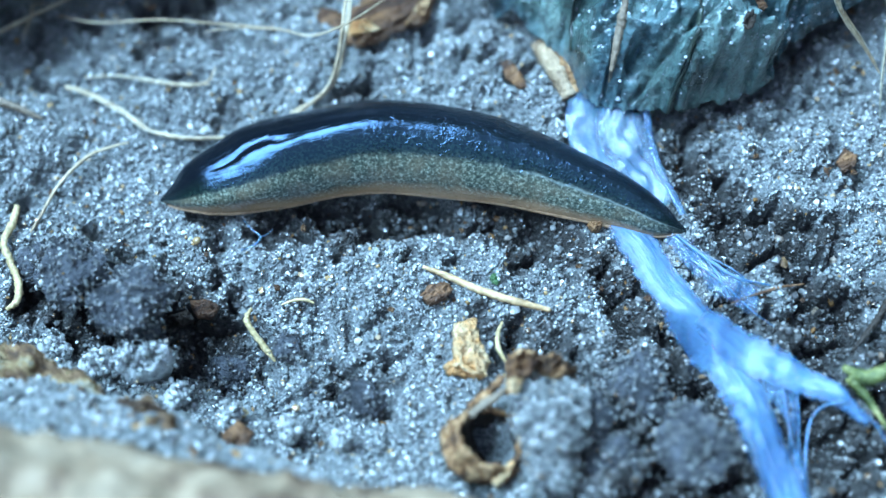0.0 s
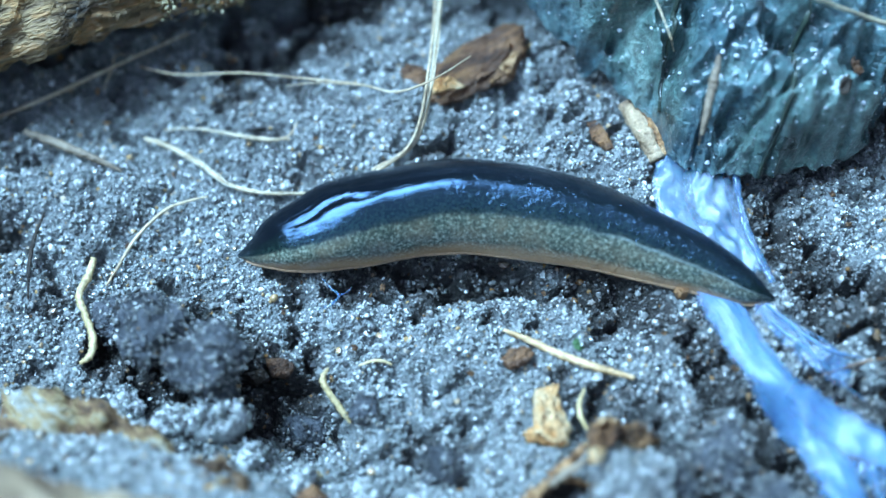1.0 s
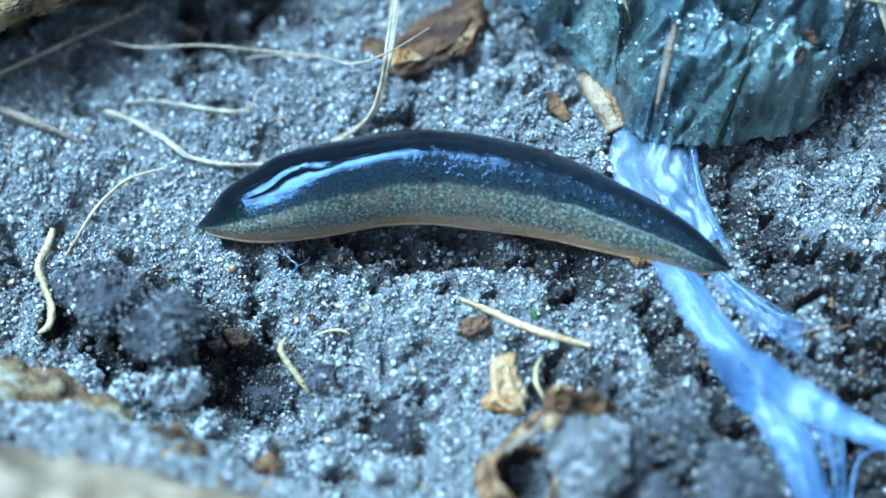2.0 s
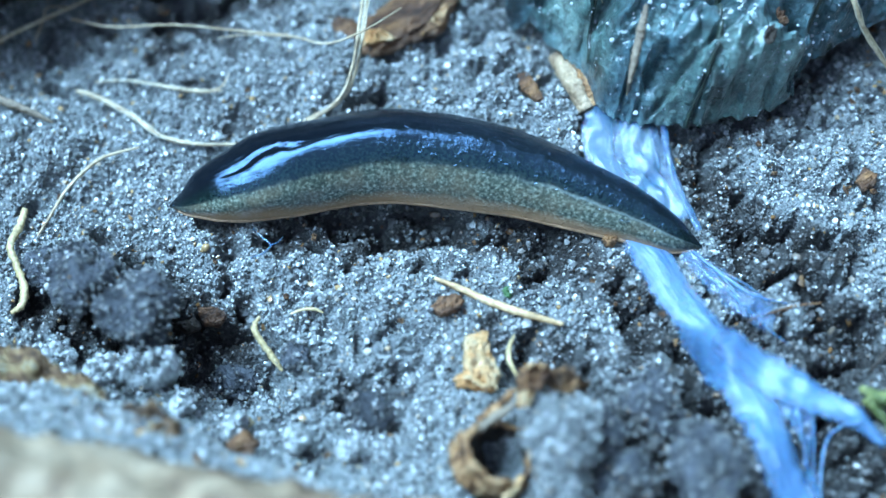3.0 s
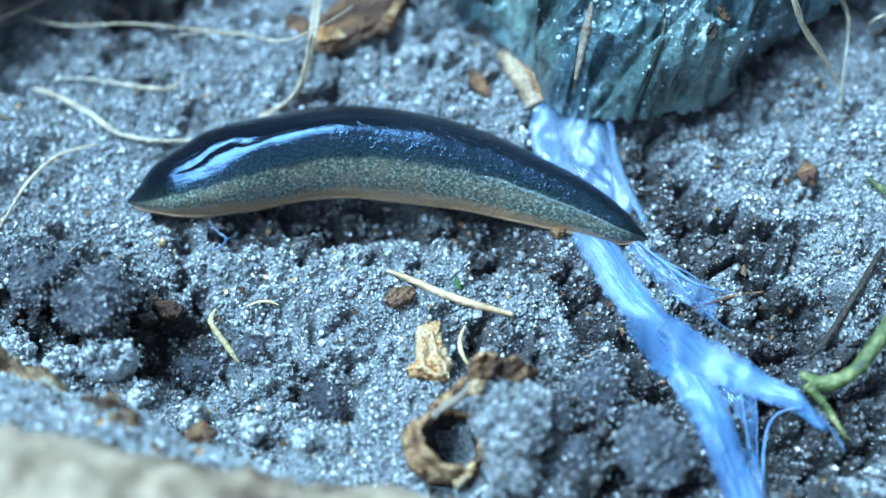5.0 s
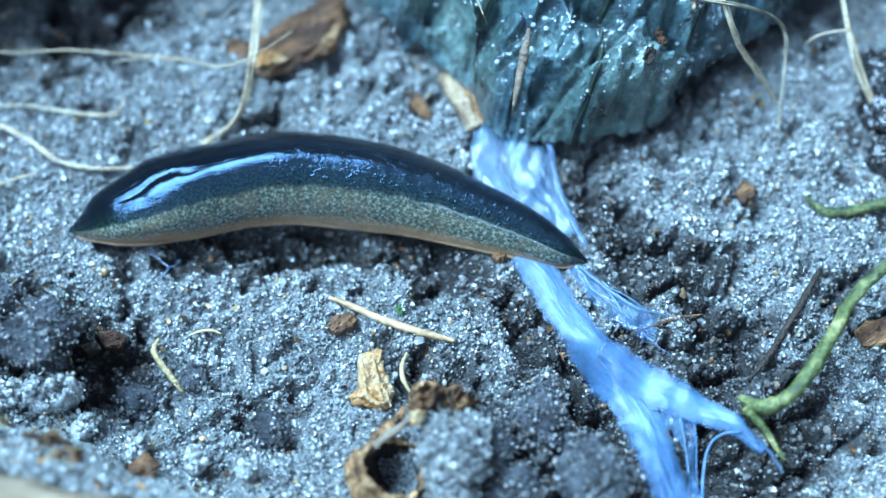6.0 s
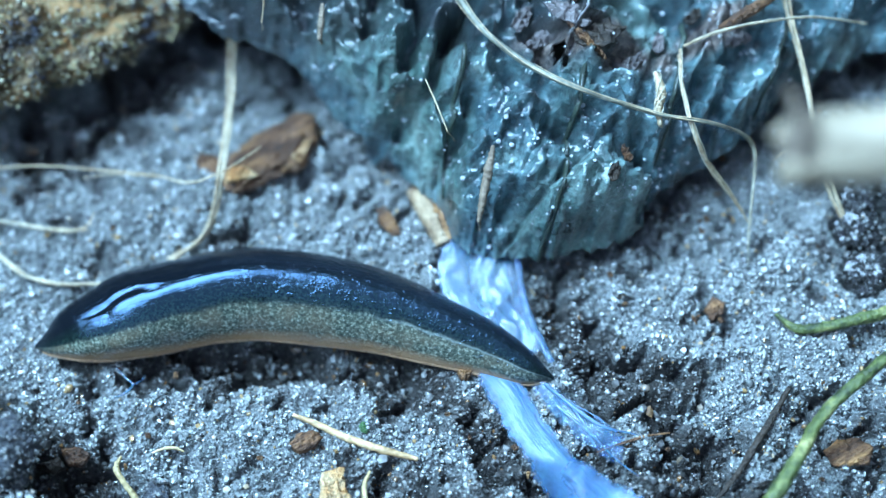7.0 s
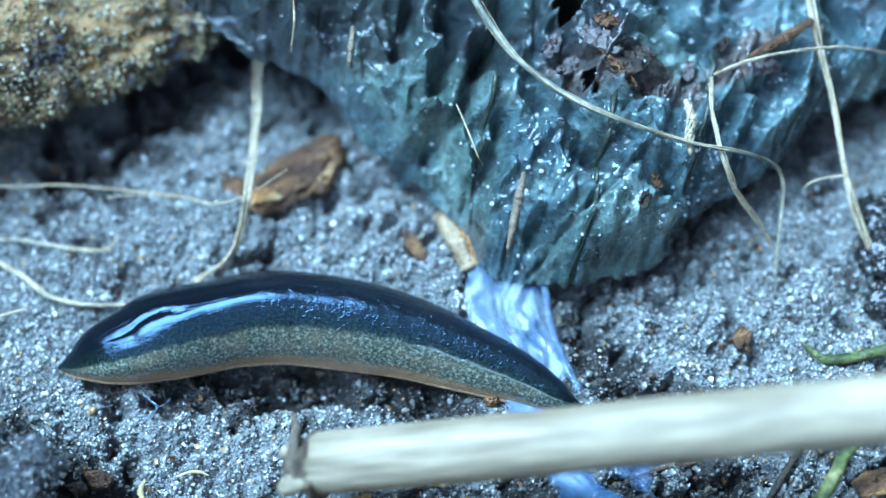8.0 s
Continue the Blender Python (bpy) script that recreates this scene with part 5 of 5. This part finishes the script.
    gone = np.concatenate([[0], np.cumsum(np.linalg.norm(np.diff(line[:, :2], axis=0), axis=1))])
    over = (2 * np.arange(n) / across - 1)[None, :] * line[:, 2:3]
    grain = np.stack([1.0 * over, np.repeat(0.14 * gone[:, None], n, 1), np.full((count, n), float(seed))], -1).reshape(-1, 3)
    me.attributes.new("weave", "FLOAT_VECTOR", "POINT").data.foreach_set("vector", np.tile(grain, (2, 1)).astype(np.float32).ravel())
    return with_edge(me, solid)


def with_edge(me, solid):
    """Stores, for every corner, how far it lies from a frayed rim."""
    layer = me.uv_layers.new(name="UVMap")
    index = np.empty(len(me.loops), np.int32)
    me.loops.foreach_get("vertex_index", index)
    layer.data.foreach_set("uv", np.stack([np.asarray(solid)[index], np.zeros(len(index))], 1).astype(np.float32).ravel())
    return me


def build_strand():
    strand = thing("fungal_strand", "bluish-white waxy fungal strand forking across the soil", "fungal strand")
    rows = ((18.6, 2.2, 1.8, 0.0), (20.9, 0.2, 2.2, 0.0), (23.0, -3.8, 2.3, 0.0), (26.0, -7.6, 2.3, 0.0), (28.8, -11.0, 2.5, 0.0), (30.5, -14.0, 2.6, 0.1), (31.4, -17.0, 2.6, 0.2), (32.4, -20.5, 2.5, 0.3), (33.5, -24.0, 2.5, 0.3), (35.2, -31.0, 2.6, 0.3))
    part("main_band", ribbon(rows, 0.7, 0.45, seed=1, waves=0.10, count=110, across=20), STRAND, strand)
    rows = ((26.4, -7.2, 1.6, 0.1), (29.6, -9.6, 2.2, 0.2), (32.8, -11.4, 2.3, 0.4), (35.8, -12.6, 1.9, 0.7), (38.4, -13.7, 1.4, 1.0), (40.6, -15.1, 0.9, 1.1), (42.6, -16.8, 0.35, 1.1))
    part("side_branch", ribbon(rows, 0.6, 0.5, seed=2, waves=0.14, count=80), STRAND, strand)
    for pts, radii in ((((40.2, -15.0, 1.5), (38.2, -15.3, 1.0), (37.0, -16.6, 0.2), (36.4, -19.8, -0.4), (35.8, -23.9, 0.3)), (0.35, 0.24, 0.24, 0.30, 0.15)),
                       (((35.6, -13.3, 0.8), (35.9, -15.8, 0.2), (36.0, -18.2, -0.6), (35.5, -22.1, 0.2)), (0.2, 0.16, 0.12, 0.08)),
                       (((34.2, -13.0, 0.8), (34.6, -15.6, 0.3), (34.9, -19.0, 0.0)), (0.12, 0.2, 0.1)),
                       (((24.8, 1.2, 0.7), (27.6, -1.2, 1.1), (30.4, -3.0, 1.3), (34.0, -3.4, 0.9)), (0.25, 0.35, 0.3, 0.12)),
                       (((26.4, 0.2, 0.8), (28.4, -2.6, 1.2), (29.6, -5.2, 1.1)), (0.18, 0.15, 0.10)),
                       (((41.6, -15.8, 1.6), (43.2, -17.0, 1.1), (44.6, -18.6, 0.3)), (0.36, 0.22, 0.1)),
                       (((27.2, -0.6, 0.9), (30.0, -2.2, 1.4), (32.4, -3.9, 1.1)), (0.12, 0.1, 0.06)),
                       (((26.0, -1.2, 0.8), (28.9, -3.6, 1.2), (31.8, -6.2, 1.0), (34.0, -7.6, 0.8)), (0.10, 0.14, 0.12, 0.05))):
        verts, faces = tube(pts, [0.6 * r for r in radii], 40, 9, 0.5, 3)
        part("thread", with_edge(mesh_of("thread", verts, faces), np.full(len(verts), 0.62)), STRAND, strand)
    rows = ((33.0, -12.0, 1.6, 0.0), (34.4, -14.0, 1.6, 0.0), (35.4, -16.8, 0.9, 0.0), (35.3, -20.4, 0.7, 0.0), (35.2, -24.3, 0.6, 0.0))
    part("web", ribbon(rows, 0.4, 0.6, seed=6, waves=0.4, dense=0.95), SLIME, strand, "thin torn web between the branches")
    rows = ((24.0, 1.4, 1.2, 0.0), (26.6, -1.2, 1.7, 0.0), (29.4, -3.8, 2.0, 0.0), (32.6, -5.0, 1.8, 0.0))
    part("web", ribbon(rows, 0.3, 0.45, seed=7, waves=0.5, dense=0.55), SLIME, strand, "thin torn web beside the band")
    rows = ((16.6, 18.0, 0.9, 0.3), (16.4, 15.2, 1.7, 0.1), (15.9, 12.2, 2.0, 0.0), (16.6, 9.2, 2.0, 0.0), (18.4, 6.4, 1.8, 0.0))
    part("upper_lobe", ribbon(rows, 0.9, 0.6, seed=4, waves=0.10, dense=1.6), PALE_SLIME, strand, "cloudy pale lobe of the membrane")
    rows = ((18.0, 17.2, 1.2, 0.3), (19.6, 14.0, 2.5, 0.2), (20.2, 10.6, 3.0, 0.1), (21.4, 7.4, 2.7, 0.0), (23.4, 3.8, 2.3, 0.0))
    part("upper_sheet", ribbon(rows, 0.7, 0.7, seed=9, waves=0.40, count=90, across=24), PALE_SLIME, strand, "glassy wet wrinkled sheet of slime")
    for pts, radii in ((((17.2, 17.4, 1.6), (20.0, 15.4, 1.7), (22.2, 14.2, 1.5), (22.6, 11.2, 1.4), (23.4, 7.8, 1.3), (25.6, 3.4, 0.9)), (0.14, 0.26, 0.30, 0.24, 0.32, 0.26)),
                       (((16.01, 17.31, 1.42), (15.57, 14.89, 1.17), (14.78, 11.76, 1.09)), (0.12, 0.18, 0.08))):
        verts, faces = tube(pts, [1.5 * r for r in radii], 50, 11, 0.3, 5, 0.45)
        part("fold", with_edge(mesh_of("fold", verts, faces), np.full(len(verts), 0.60)), SLIME, strand, "raised glossy fold of slime")


# ---- the rotting leaf ----
LEAF_EDGE = ((-21.48, 36.66, 10.97), (-15.93, 35.71, 9.99), (-10.3, 31.9, 9.4), (-2.5, 30.7, 7.0), (2.5, 26.6, 5.0), (7.6, 23.4, 3.2), (13.59, 19.14, 1.56), (16.3, 14.59, 2.01), (20.91, 13.81, 2.22), (27.4, 14.41, 3.0), (34.5, 17.5, 2.8), (37.0, 21.6, 3.9), (44.3, 26.6, 4.8), (49.3, 31.2, 4.8), (53.4, 36.4, 5.0), (56.3, 37.5, 5.6), (62.3, 41.0, 5.5), (71.2, 44.6, 5.6))
LEAF_N, LEAF_M = 420, 180
# deep creases of the blade: points, half width and depth
CREASES = ((((17, 43), (15, 35.5), (12.5, 31), (11, 26.5), (7, 23.5)), 0.75, 2.6), (((10.5, 44), (10, 34), (9, 28)), 0.9, 2.8), (((6.2, 37), (5, 31.5)), 0.7, 2.0), (((16, 26.5), (14, 20.5)), 0.7, 2.2),
           (((20.5, 14.5), (25, 19.5), (28, 22.5), (33, 28)), 0.28, 0.9), (((28, 16.5), (29, 20.5), (28, 22.5)), 0.22, 0.7), (((33.5, 24), (36, 22), (35, 19)), 0.5, 1.2), (((21, 33), (25, 29.5), (31, 28.5)), 0.6, 1.3),
           (((2, 42), (1, 34)), 0.8, 2.0), (((24, 26), (22, 21), (19.5, 17)), 0.3, 0.7), (((36, 35), (33, 29)), 0.5, 1.2), (((44, 36), (41, 31.5), (42, 28)), 0.5, 1.1), (((28, 27), (33, 23)), 0.35, 0.8))


def creased(x, y):
    """How deep the leaf's creases go at each place, with a raised lip beside them."""
    out = np.zeros(np.shape(x))
    wx, wy = x + 1.2 * fbm(x, y, 3, 2, 301), y + 1.2 * fbm(x, y, 3, 2, 303)
    for line, wide, deep in CREASES:
        p = spline(line, 24)
        d = np.full(np.shape(x), 99.0)
        for k in range(len(p) - 1):
            a, b = p[k], p[k + 1]
            t = np.clip(((wx - a[0]) * (b[0] - a[0]) + (wy - a[1]) * (b[1] - a[1])) / ((b - a) @ (b - a)), 0, 1)
            d = np.minimum(d, np.hypot(wx - a[0] - t * (b[0] - a[0]), wy - a[1] - t * (b[1] - a[1])))
        out = out - deep * np.exp(-((d / wide) ** 2)) + 0.35 * deep * np.exp(-(((d - 2.2 * wide) / (1.3 * wide)) ** 2))
    return out


def leaf_grid():
    edge = spline(LEAF_EDGE, LEAF_N)
    verts = np.zeros((LEAF_M, LEAF_N, 3))
    for j in range(LEAF_N):
        u = j / (LEAF_N - 1)
        x, y, z = edge[j]
        jag = 0.8 * noise.noise(Vector((j * 0.10, 3, 0))) + 0.45 * noise.noise(Vector((j * 0.35, 8, 0)))
        y += jag
        back = Vector((-26 + 108 * u, 66.0))
        for i in range(LEAF_M):
            v = (i / (LEAF_M - 1)) ** 1.15
            px, py = x + (back.x - x) * v, y + (back.y - y) * v
            reach = v * (back.y - y)
            up = (6.5 - 0.75 * max(0.0, z - 3.4)) * (1 - math.exp(-reach / 11.0))
            q = Vector((px, py, 0))
            w1 = noise.noise(q * 0.14 + Vector((3, 1, 5)))
            bend = 1.2 * noise.noise(Vector((px * 0.09, py * 0.09, 4.0)))
            ridge = 1 - abs(noise.noise(Vector((px * 0.20 - py * 0.05 + bend, py * 0.10 + 0.4 * bend, 2.0)))) * 2.6
            cross = 1 - abs(noise.noise(Vector((px * 0.13 + py * 0.16, py * 0.20 - px * 0.10 + bend, 12.0)))) * 2.6
            ridge = 0.62 * ridge + 0.5 * cross
            ridge2 = 1 - abs(noise.noise(Vector((px * 0.46 - py * 0.12 + bend, py * 0.34 + px * 0.1, 7.0)))) * 2.4
            fine = noise.noise(q * 1.5)
            calm = smooth_step(np.array(reach), 0.0, 5.0)
            z1 = z + up + calm * (2.2 * w1 + 3.0 * ridge) + 1.0 * ridge2 * (0.15 + 0.85 * calm) + 0.35 * fine + 0.20 * noise.noise(q * 3.4) - 0.6
            lift = 4.0 * (1 - math.exp(-reach / 7.0)) * (1 - 0.7 * float(smooth_step(np.array(px), 26.0, 46.0)))
            verts[i, j] = (px - lift * (px + 32) / 150, py - lift * (py + 66) / 150, z1 + lift)
    verts[..., 2] += creased(verts[..., 0], verts[..., 1])
    verts[..., 2] = np.maximum(verts[..., 2], relief(verts[..., 0], verts[..., 1], False) + 0.5)
    return verts


LEAF_GRID = leaf_grid()


def build_leaf():
    verts = LEAF_GRID
    n = LEAF_N
    faces = [(i * n + j, i * n + j + 1, (i + 1) * n + j + 1, (i + 1) * n + j) for i in range(LEAF_M - 1) for j in range(n - 1)]
    leaf = thing("rotting_leaf", "wet wrinkled blue-green rotting leaf draped over the sand", "leaf")
    x, y = verts[..., 0].ravel(), verts[..., 1].ravel()
    torn = blob(x, y, 21.7, 38.6, 1.7, 2.8, -8) + 0.9 * blob(x, y, 24.2, 31.0, 0.9, 1.5, 40) + 0.5 * fbm(x, y, 2.0, 3, 311) > 0.50
    faces = [f for f in faces if not torn[f[0]]]
    me = mesh_of("blade", verts.reshape(-1, 3), faces)
    rot = blob(x, y, 27, 33.0, 8, 4.0, 8) + blob(x, y, 42.5, 37.5, 7, 2.6, 35) + 0.8 * fbm(x, y, 4, 3, 313) - 0.05
    fresh = blob(x, y, 28, 17, 10, 5, 20) + blob(x, y, 33.5, 36.5, 4, 5, 0) + 0.7 * fbm(x, y, 6, 3, 317)
    # black: some rot, plus shade of deep folds painted into the colour
    black = 1.1 * blob(x, y, -6, 37, 17, 7, -5) + 0.7 * blob(x, y, 12.5, 37, 3, 7, 10) + 0.9 * blob(x, y, 24, 36, 6, 4) + 0.9 * fbm(x, y, 5, 4, 319)
    for key, value in (("decay", smooth_step(rot, 0.35, 0.75)), ("fresh", smooth_step(fresh, 0.25, 0.70)), ("rot_and_fold_shade", smooth_step(black, 0.15, 0.70))):
        me.attributes.new(key, "FLOAT", "POINT").data.foreach_set("value", value.astype(np.float32))
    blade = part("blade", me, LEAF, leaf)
    for j, first, last in ((211, 0, 80), (153, 8, 95), (261, 7, 86), (312, 11, 80)):
        line = [verts[i, j + int(0.14 * i)] + (0, 0, 0.05) for i in range(first, last, 5)]
        pts, quads = tube(line, (0.20, 0.26, 0.30, 0.34), 60, 7, 0.3, j)
        part("vein", mesh_of("vein", pts, quads), LEAF_VEIN, leaf, "dark sunken leaf vein")
    solid = blade.modifiers.new("thickness", "SOLIDIFY")
    solid.thickness, solid.offset = 0.0003, -1
    # water beads
    bead = []
    for size in (0.12, 0.18, 0.27):
        bm = bmesh.new()
        bmesh.ops.create_uvsphere(bm, u_segments=14, v_segments=9, radius=size * MM)
        for v in bm.verts:
            v.co.z *= 0.75
        me = bpy.data.meshes.new("water_bead")
        bm.to_mesh(me)
        bm.free()
        me.polygons.foreach_set("use_smooth", [True] * len(me.polygons))
        me.materials.append(WATER)
        bead.append(me)
    rs = np.random.RandomState(12)
    count = 0
    while count < 150:
        i, j = rs.randint(4, 95), rs.randint(38, LEAF_N - 76)
        x, y, z = verts[i, j]
        if rs.rand() > blob(np.array(x), np.array(y), 24, 22, 10, 8) + 0.16:
            continue
        ob = new("water_bead", bead[rs.choice(3, p=(0.55, 0.32, 0.13))])
        ob.location = (x * MM, y * MM, (z + 0.08) * MM)
        tagged(ob, "round water bead on a wet leaf, whitened as a glint", "water drop", "water beads on the leaf")
        count += 1
    # tiny whitened drops added to give the wet leaf its glints
    n = 2600
    i, j = rs.randint(0, 120, n), rs.randint(30, LEAF_N - 40, n)
    keep = rs.rand(n) < 0.35 + blob(verts[i, j, 0], verts[i, j, 1], 26, 21, 12, 8)
    i, j = i[keep], j[keep]
    film = grains_mesh("glint_drops", verts[i, j] + (0, 0, 0.03), rs.gamma(5, 0.013, len(i)).clip(0.03, 0.13), 14, np.zeros(len(i)))
    film.polygons.foreach_set("use_smooth", [True] * len(film.polygons))
    part("glint_drops", film, WATER, leaf, "fine whitened water droplets added as glints")["kind"] = "stuff"


# ---- logs ----
def rough_log(name, label, axis, radii, flat, material, seed, lumps, sides=72, count=150):
    verts, faces = tube(axis, radii, count, sides, 0.05, seed, flat)
    verts = np.array(verts)
    middle = verts.reshape(count, sides, 3).mean(1)
    out = []
    for k, v in enumerate(verts):
        m = middle[k // sides]
        d = (v - m) / (np.linalg.norm(v - m) + 1e-9)
        q = Vector(v)
        turn = 2 * math.pi * (k % sides) / sides
        long = Vector((k // sides * 0.05, math.cos(turn) * 4.5, math.sin(turn) * 4.5))
        grow = lumps * (2.2 * (0.3 - abs(noise.noise(long))) + 1.1 * (0.3 - abs(noise.noise(long * 2.3)))) + lumps * (1.3 * noise.noise(q * 0.16) + 0.8 * noise.noise(q * 0.5) + 0.45 * noise.noise(q * 1.3) + 0.22 * noise.noise(q * 3.0))
        out.append(v + d * grow)
    ob = thing(name, label, "log")
    part("wood", mesh_of("wood", out, faces), material, ob)
    return ob, np.array(out).reshape(count, sides, 3)


def build_logs():
    a, b = [np.array(p) for p in ((-33.77, 21.42, 6.92), (-11.66, 33.85, 6.11))]
    way = (b - a) / np.linalg.norm(b - a)
    back = np.array((-way[1], way[0], 0)) * 8.6
    axis = [a - way * 60 + back, a - way * 20 + back, a + back, (a + b) / 2 + back, b - way * 2 + back, b + back + (0, 0, -0.3)]
    log, skin = rough_log("rotten_log", "crumbling rotten log crusted with sand and moss", axis, (9.0, 9.0, 9.0, 8.8, 8.2, 6.5), 0.5, WOOD_ROTTEN, 31, 1.0)
    rs = np.random.RandomState(8)
    pick = skin[rs.randint(60, 148, 26000), rs.randint(0, 72, 26000)] + rs.normal(size=(26000, 3)) * 0.25
    me = grains_mesh("sand_crust", pick, rs.gamma(6, 0.021, 26000).clip(0.06, 0.30), 9, rs.uniform(0.0, 0.9, 26000))
    part("sand_crust", me, CRUSTED, log, "sand grains stuck to rotten wood")["kind"] = "stuff"
    a, b = [np.array(p) for p in ((-32.70, -26.4, 12.6), (7.66, -29.2, 5.4))]
    way = (b - a) / np.linalg.norm(b - a)
    back = np.array((way[1], -way[0], 0)) * 13.0
    axis = [a - way * 60 + back, a - way * 20 + back, a + back, (a + b) / 2 + back, b + back, b + way * 25 + back, b + way * 40 + back]
    rough_log("bleached_log", "bleached pale weathered log beside a sand bank", axis, (13, 13, 13, 13, 13, 12, 9), 0.6, WOOD_BLEACHED, 33, 0.8)


# ---- the stick that is put down ----
def build_stick():
    stick = thing("pale_stick", "pale peeled dry stick with a broken brown end", "stick")
    verts, faces = tube([(0.8 * k, 0, 0) if k else (0.25, 0, 0) for k in range(0, 260, 20)], (2.75, 2.85, 2.8, 2.9, 2.95, 3.0, 3.1), 160, 28, 0.035, 3)
    verts = [Vector(v) + Vector((0, v[1], v[2])).normalized() * 0.16 * noise.noise(Vector((v[0] * 0.12, v[1] * 0.9, v[2] * 0.9))) for v in verts]
    part("shaft", mesh_of("shaft", [tuple(v) for v in verts], faces), STICK_WOOD, stick)
    verts, faces = tube([(-2.1, 0.1, 0), (-1.3, 0, 0), (-0.4, 0, 0), (0.3, 0, 0), (0.7, 0, 0)], (1.5, 2.2, 2.5, 2.95, 2.8), 14, 28, 0.6, 4)
    part("broken_end", mesh_of("broken_end", verts, faces), STICK_END, stick, "rough brown broken end")
    verts, faces = tube([(-0.4, -0.6, 2.4), (-0.7, 1.2, 2.5), (-0.8, 2.6, 2.2), (-1.3, 4.1, 2.3)], (0.45, 0.5, 0.42, 0.2), 18, 8, 0.3, 6)
    part("frayed_fibre", mesh_of("frayed_fibre", verts, faces), STICK_END, stick)
    for (x, y, z), size in (((-1.6, -2.3, 1.3), 0.95), ((-1.9, 0.9, 1.2), 0.8)):
        verts, faces = tube([(x - 0.9 * size, y, z), (x - 0.4 * size, y - 0.1, z), (x + 0.5 * size, y, z), (x + 1.8 * size, y + 0.2, z - 0.3)], (0.3 * size, 0.9 * size, size, 0.5 * size), 12, 12, 0.22, 8)
        part("splinter", mesh_of("splinter", verts, faces), STICK_WOOD, stick, "pale torn splinter")
    return stick


def aim(tip, way):
    """The pose of the stick with its end at tip (mm), running along way."""
    x = Vector(way).normalized()
    y = Vector((0, 0, 1)).cross(x).normalized()
    m = Matrix((x, y, x.cross(y))).transposed().to_4x4()
    return Matrix.Translation(Vector(tip) * MM) @ m


build_ground()
build_dark_ring()
build_logs()
build_leaf()
build_strand()
build_stub()
build_worm()
build_chips()
build_litter()
build_roots()
build_grains()


def settle():
    """Levels all that was laid out on the plan: whole meshes, and the places of small loose things."""
    done = set()
    for ob in list(scene.objects):
        if ob.type != "MESH":
            continue
        if ob.location.length > 0:
            ob.location = level([np.array(ob.location) / MM])[0] * MM
        elif ob.data.name not in done:
            done.add(ob.data.name)
            co = np.empty(3 * len(ob.data.vertices), np.float32)
            ob.data.vertices.foreach_get("co", co)
            ob.data.vertices.foreach_set("co", (level(co.reshape(-1, 3) / MM) * MM).astype(np.float32).ravel())
            ob.data.update()


settle()
stick = build_stick()


def motions():
    walk(stick, [(t, aim(tip, way)) for t, tip, way in (
        (0, (83.34, 10.36, 25.23), (0.996, 0.063, 0.070)),
        (6.7, (93.85, 18.62, 31.89), (0.995, 0.053, 0.080)),
        (6.9, (52.72, 6.90, 40.64), (0.995, 0.052, 0.087)),
        (7, (41.57, 2.70, 42.85), (0.989, 0.096, 0.115)),
        (7.1, (30.97, -4.54, 47.76), (0.985, 0.034, 0.171)),
        (7.2, (27.41, -8.39, 48.22), (0.984, -0.001, 0.179)),
        (7.3, (25.56, -10.25, 45.08), (0.981, -0.040, 0.192)),
        (7.4, (25.36, -8.65, 41.37), (0.972, -0.087, 0.219)),
        (7.5, (25.78, -6.60, 36.75), (0.970, -0.068, 0.232)),
        (7.6, (21.17, -14.36, 27.70), (0.957, 0.025, 0.289)),
        (7.7, (7.67, -18.85, 12.86), (0.947, 0.068, 0.314)),
        (7.8, (6.29, -13.80, 4.16), (0.914, 0.047, 0.403)),
        (7.9, (3.10, -9.82, 6.24), (0.940, 0.049, 0.337)),
        (8, (1.06, -8.72, 6.74), (0.942, 0.062, 0.331)),
    )])


motions()
